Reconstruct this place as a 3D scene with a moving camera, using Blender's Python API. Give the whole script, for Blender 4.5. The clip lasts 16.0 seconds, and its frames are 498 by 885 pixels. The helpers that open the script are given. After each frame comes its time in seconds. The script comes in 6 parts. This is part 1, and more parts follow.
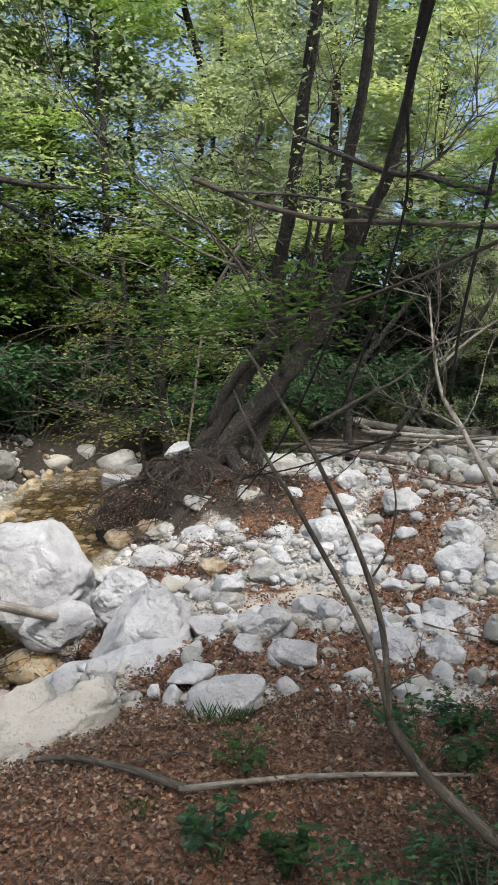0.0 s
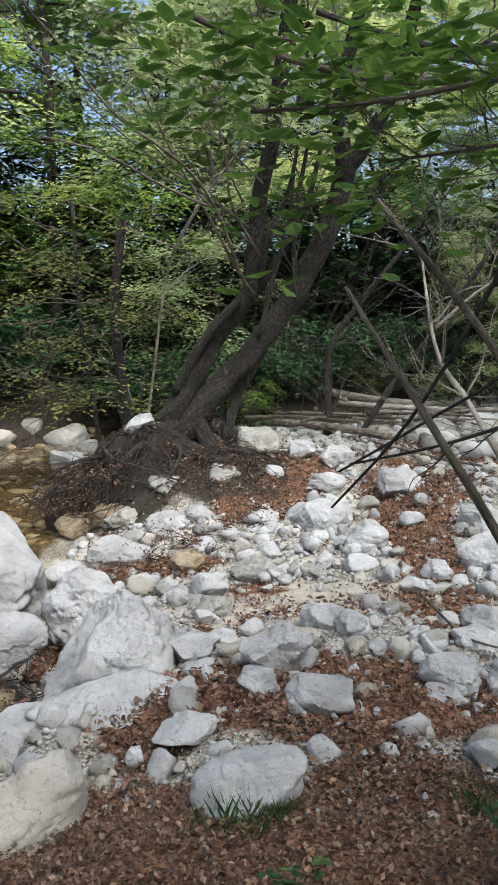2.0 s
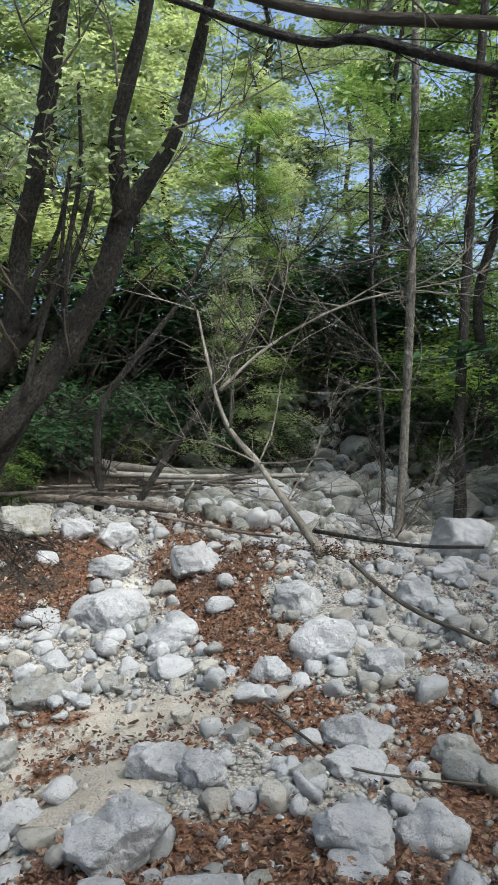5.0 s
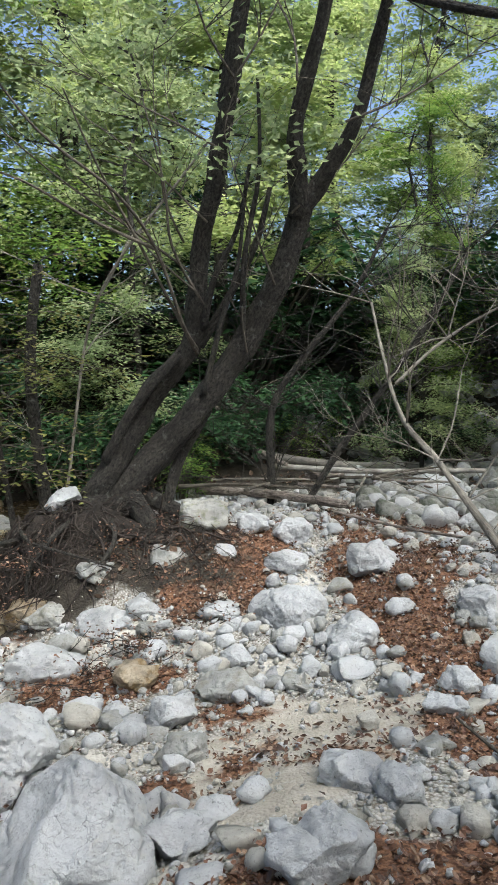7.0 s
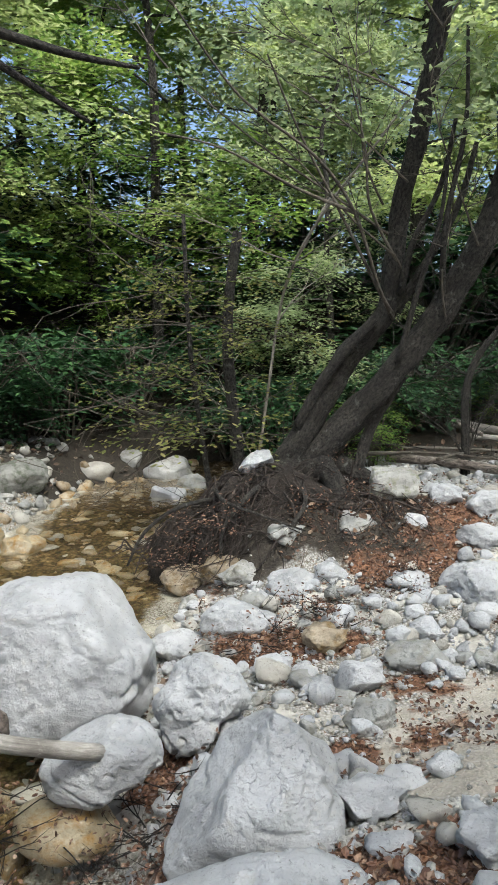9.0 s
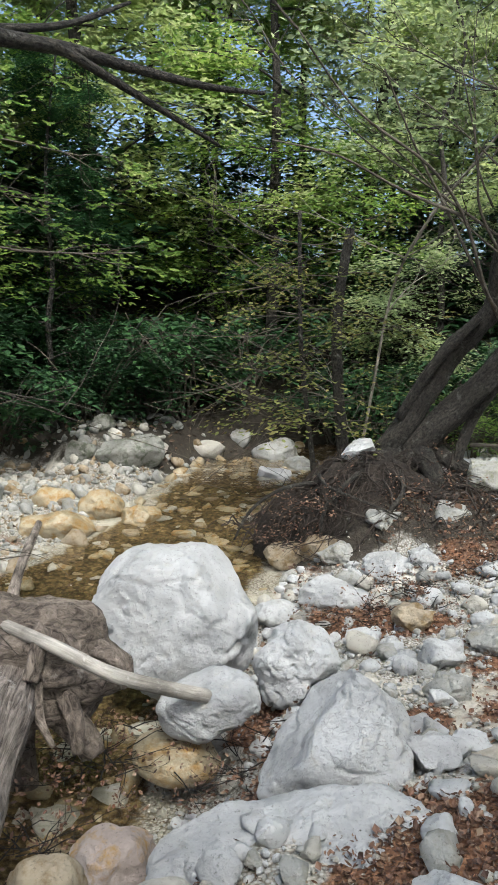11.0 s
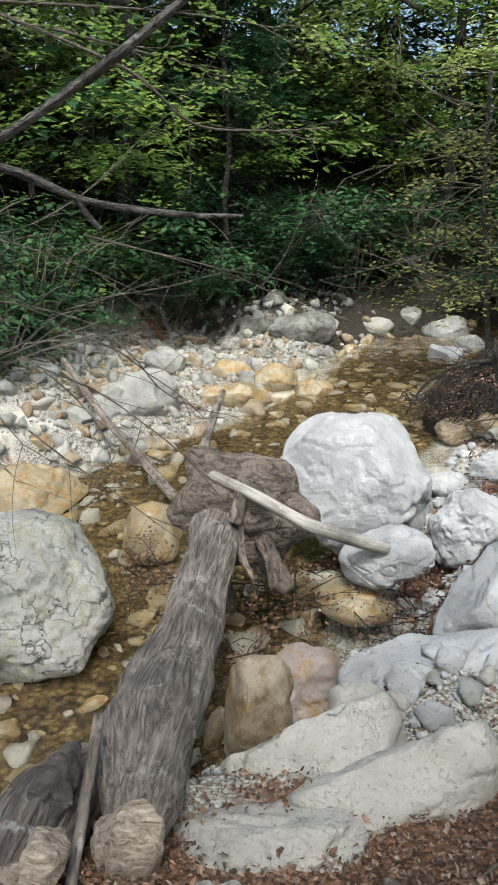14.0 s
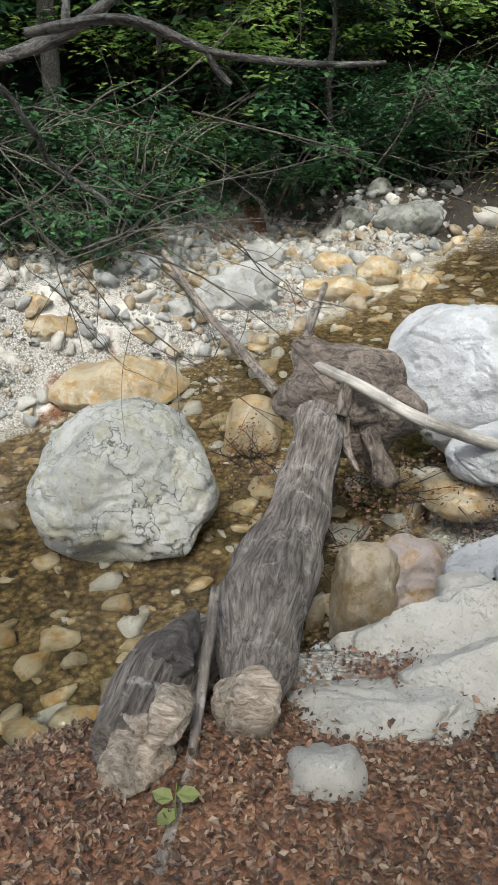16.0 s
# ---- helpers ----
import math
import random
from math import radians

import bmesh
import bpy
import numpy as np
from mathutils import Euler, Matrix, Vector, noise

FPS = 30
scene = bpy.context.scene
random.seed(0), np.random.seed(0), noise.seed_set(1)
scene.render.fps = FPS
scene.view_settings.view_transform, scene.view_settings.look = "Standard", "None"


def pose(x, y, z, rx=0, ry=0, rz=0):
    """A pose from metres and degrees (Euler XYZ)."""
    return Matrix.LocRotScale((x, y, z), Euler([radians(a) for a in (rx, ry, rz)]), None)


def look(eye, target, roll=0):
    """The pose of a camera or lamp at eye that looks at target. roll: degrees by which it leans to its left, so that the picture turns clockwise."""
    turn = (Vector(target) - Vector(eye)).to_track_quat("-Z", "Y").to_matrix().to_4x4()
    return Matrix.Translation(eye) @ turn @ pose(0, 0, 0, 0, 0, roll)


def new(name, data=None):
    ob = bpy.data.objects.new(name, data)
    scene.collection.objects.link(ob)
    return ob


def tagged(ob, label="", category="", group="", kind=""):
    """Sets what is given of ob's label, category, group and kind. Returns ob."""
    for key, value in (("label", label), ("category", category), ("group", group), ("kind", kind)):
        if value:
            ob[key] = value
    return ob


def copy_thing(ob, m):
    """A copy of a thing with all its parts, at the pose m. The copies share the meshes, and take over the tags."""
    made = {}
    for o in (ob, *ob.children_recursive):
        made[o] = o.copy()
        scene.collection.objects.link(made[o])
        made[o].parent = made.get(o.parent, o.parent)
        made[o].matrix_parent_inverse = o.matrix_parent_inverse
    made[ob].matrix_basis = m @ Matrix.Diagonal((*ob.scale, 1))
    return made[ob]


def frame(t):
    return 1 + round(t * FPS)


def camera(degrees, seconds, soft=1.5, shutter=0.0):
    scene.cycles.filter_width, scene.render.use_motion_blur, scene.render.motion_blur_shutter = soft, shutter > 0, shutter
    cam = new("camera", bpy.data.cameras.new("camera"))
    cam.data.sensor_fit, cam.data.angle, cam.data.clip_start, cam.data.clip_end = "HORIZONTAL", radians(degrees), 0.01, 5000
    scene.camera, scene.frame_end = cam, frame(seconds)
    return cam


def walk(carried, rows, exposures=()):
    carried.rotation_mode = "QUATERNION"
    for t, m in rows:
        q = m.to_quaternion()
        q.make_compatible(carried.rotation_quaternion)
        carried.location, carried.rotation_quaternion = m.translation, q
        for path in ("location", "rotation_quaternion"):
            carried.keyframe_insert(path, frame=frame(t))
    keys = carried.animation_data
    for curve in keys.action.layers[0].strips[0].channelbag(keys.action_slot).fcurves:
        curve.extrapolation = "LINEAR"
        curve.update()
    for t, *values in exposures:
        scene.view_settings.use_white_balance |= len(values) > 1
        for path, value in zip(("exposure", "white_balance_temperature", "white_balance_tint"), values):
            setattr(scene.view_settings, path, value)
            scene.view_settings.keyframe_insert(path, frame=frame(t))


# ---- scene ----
cam = camera(36.0, 16.0, soft=1.7)
PATH = [
    (0, (0.884, -1.839, 1.813), (0.640, 0.136, 1.613), -0.25),
    (0.5, (0.803, -1.543, 1.764), (0.631, 0.441, 1.576), 0.78),
    (1, (0.669, -1.296, 1.770), (0.523, 0.663, 1.396), -0.18),
    (1.5, (0.612, -1.030, 1.717), (0.352, 0.946, 1.552), -0.49),
    (2, (0.482, -0.718, 1.665), (0.373, 1.261, 1.400), -0.03),
    (2.5, (0.371, -0.555, 1.680), (0.583, 1.405, 1.339), -3.62),
    (3, (0.323, -0.429, 1.694), (0.545, 1.530, 1.362), -0.17),
    (3.5, (0.301, -0.146, 1.604), (0.546, 1.805, 1.236), 0.77),
    (3.7, (0.271, -0.079, 1.599), (0.628, 1.876, 1.370), 0.34),
    (5.8, (0.131, 0.353, 1.630), (0.699, 2.269, 1.550), -0.36),
    (6, (0.118, 0.347, 1.640), (0.660, 2.270, 1.551), 0.01),
    (6.5, (0.099, 0.349, 1.648), (0.496, 2.307, 1.546), -0.03),
    (7, (0.047, 0.357, 1.660), (0.193, 2.349, 1.548), -0.70),
    (7.5, (0.033, 0.370, 1.668), (0.006, 2.365, 1.536), -0.71),
    (8, (0.022, 0.350, 1.674), (-0.116, 2.341, 1.538), -0.24),
    (8.5, (0.005, 0.365, 1.661), (-0.229, 2.346, 1.512), 0.21),
    (9, (-0.006, 0.356, 1.673), (-0.341, 2.318, 1.473), -0.17),
    (9.5, (-0.024, 0.370, 1.659), (-0.547, 2.291, 1.470), 0.50),
    (12, (0.199, -0.423, 1.869), (-0.449, 1.439, 1.528), 1.04),
    (12.5, (0.172, -0.444, 1.852), (-0.555, 1.378, 1.467), 0.44),
    (13, (0.148, -0.469, 1.838), (-0.660, 1.307, 1.399), 0.97),
    (13.5, (0.105, -0.456, 1.827), (-0.792, 1.262, 1.332), 0.73),
    (14, (0.085, -0.467, 1.805), (-0.857, 1.202, 1.232), 0.69),
    (14.5, (0.072, -0.485, 1.799), (-0.918, 1.145, 1.197), 0.74),
    (15, (0.063, -0.500, 1.778), (-0.968, 1.085, 1.127), -0.09),
    (15.5, (0.039, -0.502, 1.760), (-1.017, 1.029, 1.023), 0.44),
    (16, (0.017, -0.501, 1.740), (-1.076, 0.963, 0.926), -0.85),
]
walk(cam, [(t, look(eye, target, roll)) for t, eye, target, roll in PATH],
     exposures=((0.0, 1.18, 6450, 8), (3.0, 1.18, 6230, 4), (8.0, 1.15, 6200, 3), (12.0, 1.2, 6280, 3), (16.0, 1.3, 6230, 3)))

# ---- light ----
world = bpy.data.worlds.new("sky")
scene.world = world
world.use_nodes = True
sky = world.node_tree.nodes.new("ShaderNodeTexSky")
sky.sky_type, sky.sun_disc = "NISHITA", False
sky.sun_elevation, sky.sun_rotation = radians(52), radians(150)
sky.air_density, sky.dust_density = 0.8, 5.0
world.node_tree.links.new(sky.outputs[0], world.node_tree.nodes["Background"].inputs[0])
world.node_tree.nodes["Background"].inputs[1].default_value = 0.14
sun = new("sun", bpy.data.lights.new("sun", "SUN"))
sun.data.energy, sun.data.angle, sun.data.color = 1.3, radians(16), (1.0, 0.98, 0.95)
sun.matrix_world = look((4, -7, 12), (0, 0, 0))


# ---- materials ----
def material(name):
    m = bpy.data.materials.new(name)
    m.use_nodes = True
    nt = m.node_tree
    return m, nt, nt.nodes["Principled BSDF"], lambda a, b: nt.links.new(a, b)


def node(nt, kind, **values):
    n = nt.nodes.new(kind)
    for key, value in values.items():
        n.inputs[key].default_value = value
    return n


def ramp(nt, source, *stops):
    r = nt.nodes.new("ShaderNodeValToRGB")
    while len(r.color_ramp.elements) < len(stops):
        r.color_ramp.elements.new(0.5)
    for e, (at, c) in zip(r.color_ramp.elements, stops):
        e.position, e.color = at, (*c, 1) if len(c) == 3 else c
    nt.links.new(source, r.inputs[0])
    return r


def mix(nt, factor, a, b, blend="MIX"):
    m = nt.nodes.new("ShaderNodeMix")
    m.data_type, m.blend_type = "RGBA", blend
    for value, socket in ((factor, m.inputs[0]), (a, m.inputs[6]), (b, m.inputs[7])):
        if isinstance(value, bpy.types.NodeSocket):
            nt.links.new(value, socket)
        elif isinstance(value, tuple):
            socket.default_value = (*value, 1)
        else:
            socket.default_value = value
    return m.outputs[2]


def bump(nt, height, strength, distance, below=None):
    b = node(nt, "ShaderNodeBump", Strength=strength, Distance=distance)
    nt.links.new(height, b.inputs["Height"])
    if below:
        nt.links.new(below.outputs[0], b.inputs["Normal"])
    return b


def place(nt, world_space=True):
    """World position, or the object's own coordinates, for textures of real size."""
    if world_space:
        return nt.nodes.new("ShaderNodeNewGeometry").outputs["Position"]
    return nt.nodes.new("ShaderNodeTexCoord").outputs["Object"]


def noise_at(nt, where, scale, detail=4.0, rough=0.6, twist=0.0):
    n = node(nt, "ShaderNodeTexNoise", Scale=scale, Detail=detail, Roughness=rough, Distortion=twist)
    nt.links.new(where, n.inputs["Vector"])
    return n.outputs[0]


def stone_material(name, dark, pale, stain, stain_at=0.62, vein=0.0, rough=0.85, wet=False):
    """Limestone: blotches, thin cracks, a band of stain, and painted shade of pits and creases."""
    m, nt, bsdf, link = material(name)
    p = place(nt)
    tone = ramp(nt, noise_at(nt, p, 2.4, 5, 0.55, 0.2), (0.26, dark), (0.56, pale))
    blotch = ramp(nt, noise_at(nt, p, 9.0, 5, 0.7), (stain_at - 0.1, (0, 0, 0)), (stain_at + 0.08, (1, 1, 1)))
    c = mix(nt, blotch.outputs[0], tone.outputs[0], stain)
    cell = node(nt, "ShaderNodeTexVoronoi", Scale=2.6)
    cell.feature = "DISTANCE_TO_EDGE"
    warp = nt.nodes.new("ShaderNodeVectorMath")
    warp.operation = "MULTIPLY_ADD"
    wn = node(nt, "ShaderNodeTexNoise", Scale=5.0, Detail=4.0)
    link(p, wn.inputs["Vector"])
    link(wn.outputs["Color"], warp.inputs[0])
    warp.inputs[1].default_value = (0.9, 0.9, 0.9)
    link(p, warp.inputs[2])
    link(warp.outputs[0], cell.inputs["Vector"])
    crack = ramp(nt, cell.outputs["Distance"], (0.0, (1, 1, 1)), (0.012 + 0.016 * vein, (0, 0, 0)))
    some = ramp(nt, noise_at(nt, p, 2.3, 3), (0.5 - 0.2 * vein, (0, 0, 0)), (0.62 - 0.1 * vein, (1, 1, 1)))
    lines = mix(nt, 1.0, crack.outputs[0], some.outputs[0], "MULTIPLY")
    soft = mix(nt, 0.3 + 0.6 * vein, (0, 0, 0), lines)
    c = mix(nt, soft, c, tuple(0.3 * v for v in dark))
    # Dark specks put the shade of fine pits into the colour.
    pits = ramp(nt, noise_at(nt, p, 60, 3, 0.7), (0.58, (1, 1, 1)), (0.74, (0.3, 0.29, 0.27)))
    c = mix(nt, 0.7, c, pits.outputs[0], "MULTIPLY")
    # Winding dark lines paint the shade of creases, with a slight bump.
    crease_field = noise_at(nt, p, 5.5, 7, 0.62, 0.9)
    crease_shade = ramp(nt, crease_field, (0.475, (1, 1, 1)), (0.495, (0.4, 0.39, 0.37)), (0.505, (0.4, 0.39, 0.37)), (0.525, (1, 1, 1)))
    crease_some = ramp(nt, noise_at(nt, p, 3.1, 3), (0.5, (0, 0, 0)), (0.64, (0.3, 0.3, 0.3)))
    c = mix(nt, crease_some.outputs[0], c, mix(nt, 1.0, c, crease_shade.outputs[0], "MULTIPLY"))
    link(c, bsdf.inputs["Base Color"])
    bsdf.inputs["Roughness"].default_value = rough
    b0 = bump(nt, crease_shade.outputs[0], 0.12, 0.01)
    b1 = bump(nt, noise_at(nt, p, 15, 8, 0.68), 0.75, 0.045, b0)
    b2 = bump(nt, noise_at(nt, p, 75, 5, 0.72), 0.75, 0.012, b1)
    b3 = node(nt, "ShaderNodeBump", Strength=0.6, Distance=0.015)
    b3.invert = True
    link(lines, b3.inputs["Height"])
    link(b2.outputs[0], b3.inputs["Normal"])
    link(b3.outputs[0], bsdf.inputs["Normal"])
    if wet:
        bsdf.inputs["Coat Weight"].default_value = 0.5
        bsdf.inputs["Coat Roughness"].default_value = 0.2
    return m


WHITE = stone_material("white_limestone", (0.28, 0.285, 0.296), (0.5, 0.508, 0.524), (0.46, 0.45, 0.42), 0.68)
CREAM = stone_material("cream_limestone", (0.3, 0.282, 0.25), (0.48, 0.462, 0.42), (0.4, 0.35, 0.26), 0.7)
GREY = stone_material("grey_limestone", (0.2, 0.2, 0.195), (0.38, 0.38, 0.365), (0.24, 0.23, 0.19), 0.6)
AMBER = stone_material("amber_stained_stone", (0.22, 0.165, 0.085), (0.45, 0.385, 0.27), (0.34, 0.2, 0.06), 0.56, rough=0.45, wet=True)
TAN = stone_material("tan_stone", (0.2, 0.16, 0.11), (0.38, 0.32, 0.24), (0.22, 0.15, 0.07), 0.55)
PINK = stone_material("pinkish_stone", (0.27, 0.22, 0.2), (0.42, 0.36, 0.34), (0.35, 0.21, 0.06), 0.58)
# Darkened copy of the grey stone; the wood's shade is put into its colour.
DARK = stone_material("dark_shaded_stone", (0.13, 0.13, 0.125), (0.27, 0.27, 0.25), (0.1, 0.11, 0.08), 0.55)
MOSSY = stone_material("mossy_limestone", (0.28, 0.275, 0.26), (0.46, 0.455, 0.43), (0.2, 0.21, 0.11), 0.6)
VEINED = stone_material("veined_limestone", (0.26, 0.26, 0.24), (0.47, 0.47, 0.44), (0.35, 0.335, 0.25), 0.58, vein=1.0)


def ground_material():
    """Pale gravel, brown litter, dark soil and the stained stream bed, by the ground's own cover attributes."""
    m, nt, bsdf, link = material("forest_ground")
    p = place(nt)

    edge = noise_at(nt, p, 4, 7, 0.62)

    def sharpen(value):
        m = node(nt, "ShaderNodeMapRange")
        link(value, m.inputs[0])
        m.inputs[1].default_value, m.inputs[2].default_value = 1.12, 1.38
        return m.outputs[0]

    def cover(name):
        a = nt.nodes.new("ShaderNodeAttribute")
        a.attribute_name = name
        ragged = node(nt, "ShaderNodeMath")
        ragged.operation = "MULTIPLY_ADD"
        link(edge, ragged.inputs[0])
        ragged.inputs[1].default_value = 1.5
        link(a.outputs["Fac"], ragged.inputs[2])
        return sharpen(ragged.outputs[0])

    stones = node(nt, "ShaderNodeTexVoronoi", Scale=60.0)
    link(p, stones.inputs["Vector"])
    big = node(nt, "ShaderNodeTexVoronoi", Scale=24.0)
    link(p, big.inputs["Vector"])
    tint = ramp(nt, stones.outputs["Color"], (0.1, (0.28, 0.268, 0.245)), (0.9, (0.5, 0.485, 0.46)))
    gap = ramp(nt, stones.outputs["Distance"], (0.35, (1, 1, 1)), (0.75, (0.4, 0.36, 0.3)))
    gravel = mix(nt, 1.0, tint.outputs[0], gap.outputs[0], "MULTIPLY")
    sand = ramp(nt, noise_at(nt, p, 7, 6), (0.35, (0.4, 0.375, 0.33)), (0.65, (0.58, 0.555, 0.51)))
    gravel = mix(nt, ramp(nt, noise_at(nt, p, 2.2, 5), (0.5, (0, 0, 0)), (0.6, (1, 1, 1))).outputs[0], gravel, sand.outputs[0])
    flakes = node(nt, "ShaderNodeTexVoronoi", Scale=60.0, Randomness=1.0)
    link(p, flakes.inputs["Vector"])
    litter = ramp(nt, flakes.outputs["Color"], (0.1, (0.06, 0.03, 0.018)), (0.5, (0.16, 0.075, 0.04)), (0.9, (0.26, 0.14, 0.08)))
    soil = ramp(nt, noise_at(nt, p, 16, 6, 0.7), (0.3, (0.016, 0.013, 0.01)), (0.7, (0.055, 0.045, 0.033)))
    wet_tint = ramp(nt, noise_at(nt, p, 8, 6, 0.7), (0.3, (0.035, 0.023, 0.009)), (0.5, (0.14, 0.092, 0.034)), (0.7, (0.34, 0.26, 0.13)))
    wet_gap = ramp(nt, big.outputs["Distance"], (0.3, (1, 1, 1)), (0.75, (0.3, 0.26, 0.2)))
    bed = mix(nt, 1.0, wet_tint.outputs[0], wet_gap.outputs[0], "MULTIPLY")
    flat_sand = ramp(nt, noise_at(nt, p, 5, 6, 0.65), (0.35, (0.33, 0.295, 0.245)), (0.65, (0.47, 0.435, 0.38)))
    gravel = mix(nt, cover("sand"), gravel, flat_sand.outputs[0])
    c = mix(nt, cover("litter"), gravel, litter.outputs[0])
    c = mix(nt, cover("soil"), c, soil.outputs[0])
    c = mix(nt, cover("wet"), c, bed)
    link(c, bsdf.inputs["Base Color"])
    bsdf.inputs["Roughness"].default_value = 0.92
    b1 = bump(nt, stones.outputs["Distance"], 0.5, 0.02)
    b1.invert = True
    b2 = bump(nt, noise_at(nt, p, 40, 6, 0.7), 0.5, 0.02, b1)
    link(b2.outputs[0], bsdf.inputs["Normal"])
    return m


def bark_material(name, dark, pale, lichen, along=(12, 12, 2.2), rough=0.9, depth=0.03, twist=0.8):
    m, nt, bsdf, link = material(name)
    stretch = nt.nodes.new("ShaderNodeMapping")
    if name == "root_soil":
        link(place(nt), stretch.inputs[0])
    else:
        line = nt.nodes.new("ShaderNodeAttribute")
        line.attribute_name = "grain"
        link(line.outputs["Vector"], stretch.inputs[0])
    stretch.inputs["Scale"].default_value = along
    grain = noise_at(nt, stretch.outputs[0], 2.6, 8, 0.7, twist)
    c = ramp(nt, grain, (0.36, dark), (0.64, pale)).outputs[0]
    worn = ramp(nt, noise_at(nt, place(nt), 3.5, 5, 0.6), (0.35, (0.55, 0.52, 0.5)), (0.65, (1.25, 1.22, 1.2))).outputs[0]
    c = mix(nt, 1.0, c, worn, "MULTIPLY")
    spots = ramp(nt, noise_at(nt, place(nt), 11, 5, 0.7), (0.6, (0, 0, 0)), (0.68, (1, 1, 1))).outputs[0]
    c = mix(nt, mix(nt, 0.6, (0, 0, 0), spots), c, lichen)
    link(c, bsdf.inputs["Base Color"])
    bsdf.inputs["Roughness"].default_value = rough
    b1 = bump(nt, grain, 0.9, depth)
    b2 = bump(nt, noise_at(nt, place(nt), 70, 4), 0.4, 0.006, b1)
    link(b2.outputs[0], bsdf.inputs["Normal"])
    return m


BARK = bark_material("dark_bark", (0.006, 0.006, 0.0055), (0.085, 0.078, 0.068), (0.19, 0.195, 0.175), (20, 20, 11), 0.92, 0.09, 0.3)
ROOT = bark_material("dead_root", (0.012, 0.009, 0.008), (0.075, 0.058, 0.048), (0.24, 0.2, 0.175))
TWIG = bark_material("twig_bark", (0.05, 0.042, 0.034), (0.16, 0.145, 0.12), (0.24, 0.24, 0.21))
BLACK_TWIG = bark_material("wet_black_twig", (0.007, 0.006, 0.005), (0.022, 0.019, 0.017), (0.04, 0.04, 0.036))
DRIFT = bark_material("weathered_driftwood", (0.06, 0.048, 0.04), (0.34, 0.3, 0.27), (0.46, 0.43, 0.4), (12, 12, 3), 0.85, 0.03)
PALE_WOOD = bark_material("bleached_wood", (0.25, 0.24, 0.22), (0.48, 0.46, 0.43), (0.55, 0.53, 0.5), (22, 22, 2), 0.8, 0.01)
BARKLESS = bark_material("pale_trunk", (0.16, 0.15, 0.13), (0.36, 0.34, 0.3), (0.12, 0.13, 0.09))
BLOTCHED = bark_material("blotched_bark", (0.07, 0.066, 0.058), (0.3, 0.285, 0.255), (0.62, 0.61, 0.57), (16, 16, 7), 0.9, 0.04, 0.4)
CHAR = bark_material("charred_wood", (0.03, 0.028, 0.028), (0.16, 0.14, 0.13), (0.5, 0.44, 0.38), (10, 10, 2), 0.8, 0.05)
CROWNWOOD = bark_material("root_crown_wood", (0.05, 0.038, 0.031), (0.34, 0.29, 0.25), (0.42, 0.38, 0.34), (9, 9, 5), 0.92, 0.06, 1.2)
LOGWOOD = bark_material("silvered_log", (0.05, 0.038, 0.032), (0.42, 0.37, 0.335), (0.56, 0.53, 0.5), (17, 17, 1.6), 0.88, 0.05, 1.4)
LICHENED = bark_material("lichened_branch", (0.03, 0.027, 0.025), (0.27, 0.26, 0.245), (0.5, 0.5, 0.48), (20, 20, 9), 0.9, 0.05, 0.3)
ROT = bark_material("rotten_wood", (0.22, 0.16, 0.11), (0.7, 0.63, 0.54), (0.76, 0.72, 0.66), (22, 22, 6), 0.95, 0.05)


def leaf_material(name, *colours, glow=0.55):
    """Leaves that let some light through, each a shade of its own."""
    m, nt, bsdf, link = material(name)
    rnd = nt.nodes.new("ShaderNodeNewGeometry").outputs["Random Per Island"]
    c = ramp(nt, rnd, *[(k / (len(colours) - 1), c) for k, c in enumerate(colours)]).outputs[0]
    patch = ramp(nt, noise_at(nt, place(nt), 0.9, 3), (0.3, (0.62, 0.68, 0.66)), (0.7, (1.2, 1.15, 1.0))).outputs[0]
    c = mix(nt, 1.0, c, patch, "MULTIPLY")
    link(c, bsdf.inputs["Base Color"])
    bsdf.inputs["Roughness"].default_value = 0.55
    if glow:
        through_leaf = nt.nodes.new("ShaderNodeBsdfTranslucent")
        link(c, through_leaf.inputs[0])
        both = node(nt, "ShaderNodeMixShader", Fac=glow)
        link(bsdf.outputs[0], both.inputs[1])
        link(through_leaf.outputs[0], both.inputs[2])
        link(both.outputs[0], nt.nodes["Material Output"].inputs[0])
    return m


# Much darker than the crown greens: understory shade is put into the colour.
LEAF_DARK = leaf_material("shade_green_leaves", (0.018, 0.05, 0.024), (0.032, 0.085, 0.036), (0.06, 0.14, 0.05), glow=0.35)
LEAF_MID = leaf_material("green_leaves", (0.13, 0.23, 0.065), (0.22, 0.34, 0.09), (0.33, 0.43, 0.12), glow=0.68)
LEAF_LIGHT = leaf_material("light_green_leaves", (0.3, 0.39, 0.16), (0.42, 0.5, 0.22), (0.53, 0.58, 0.31), glow=0.75)
LEAF_GREY = leaf_material("greyish_willow_leaves", (0.28, 0.36, 0.2), (0.4, 0.48, 0.27), (0.52, 0.58, 0.36), glow=0.75)
LEAF_YELLOW = leaf_material("yellowing_leaves", (0.18, 0.22, 0.07), (0.28, 0.31, 0.11), (0.38, 0.33, 0.15))
# Green lowered in the same way for the shade over the near bank.
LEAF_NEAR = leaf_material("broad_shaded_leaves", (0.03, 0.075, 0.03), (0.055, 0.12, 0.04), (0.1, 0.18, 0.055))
LEAF_FRESH = leaf_material("fresh_broad_leaves", (0.07, 0.15, 0.03), (0.12, 0.22, 0.045), (0.19, 0.3, 0.07))
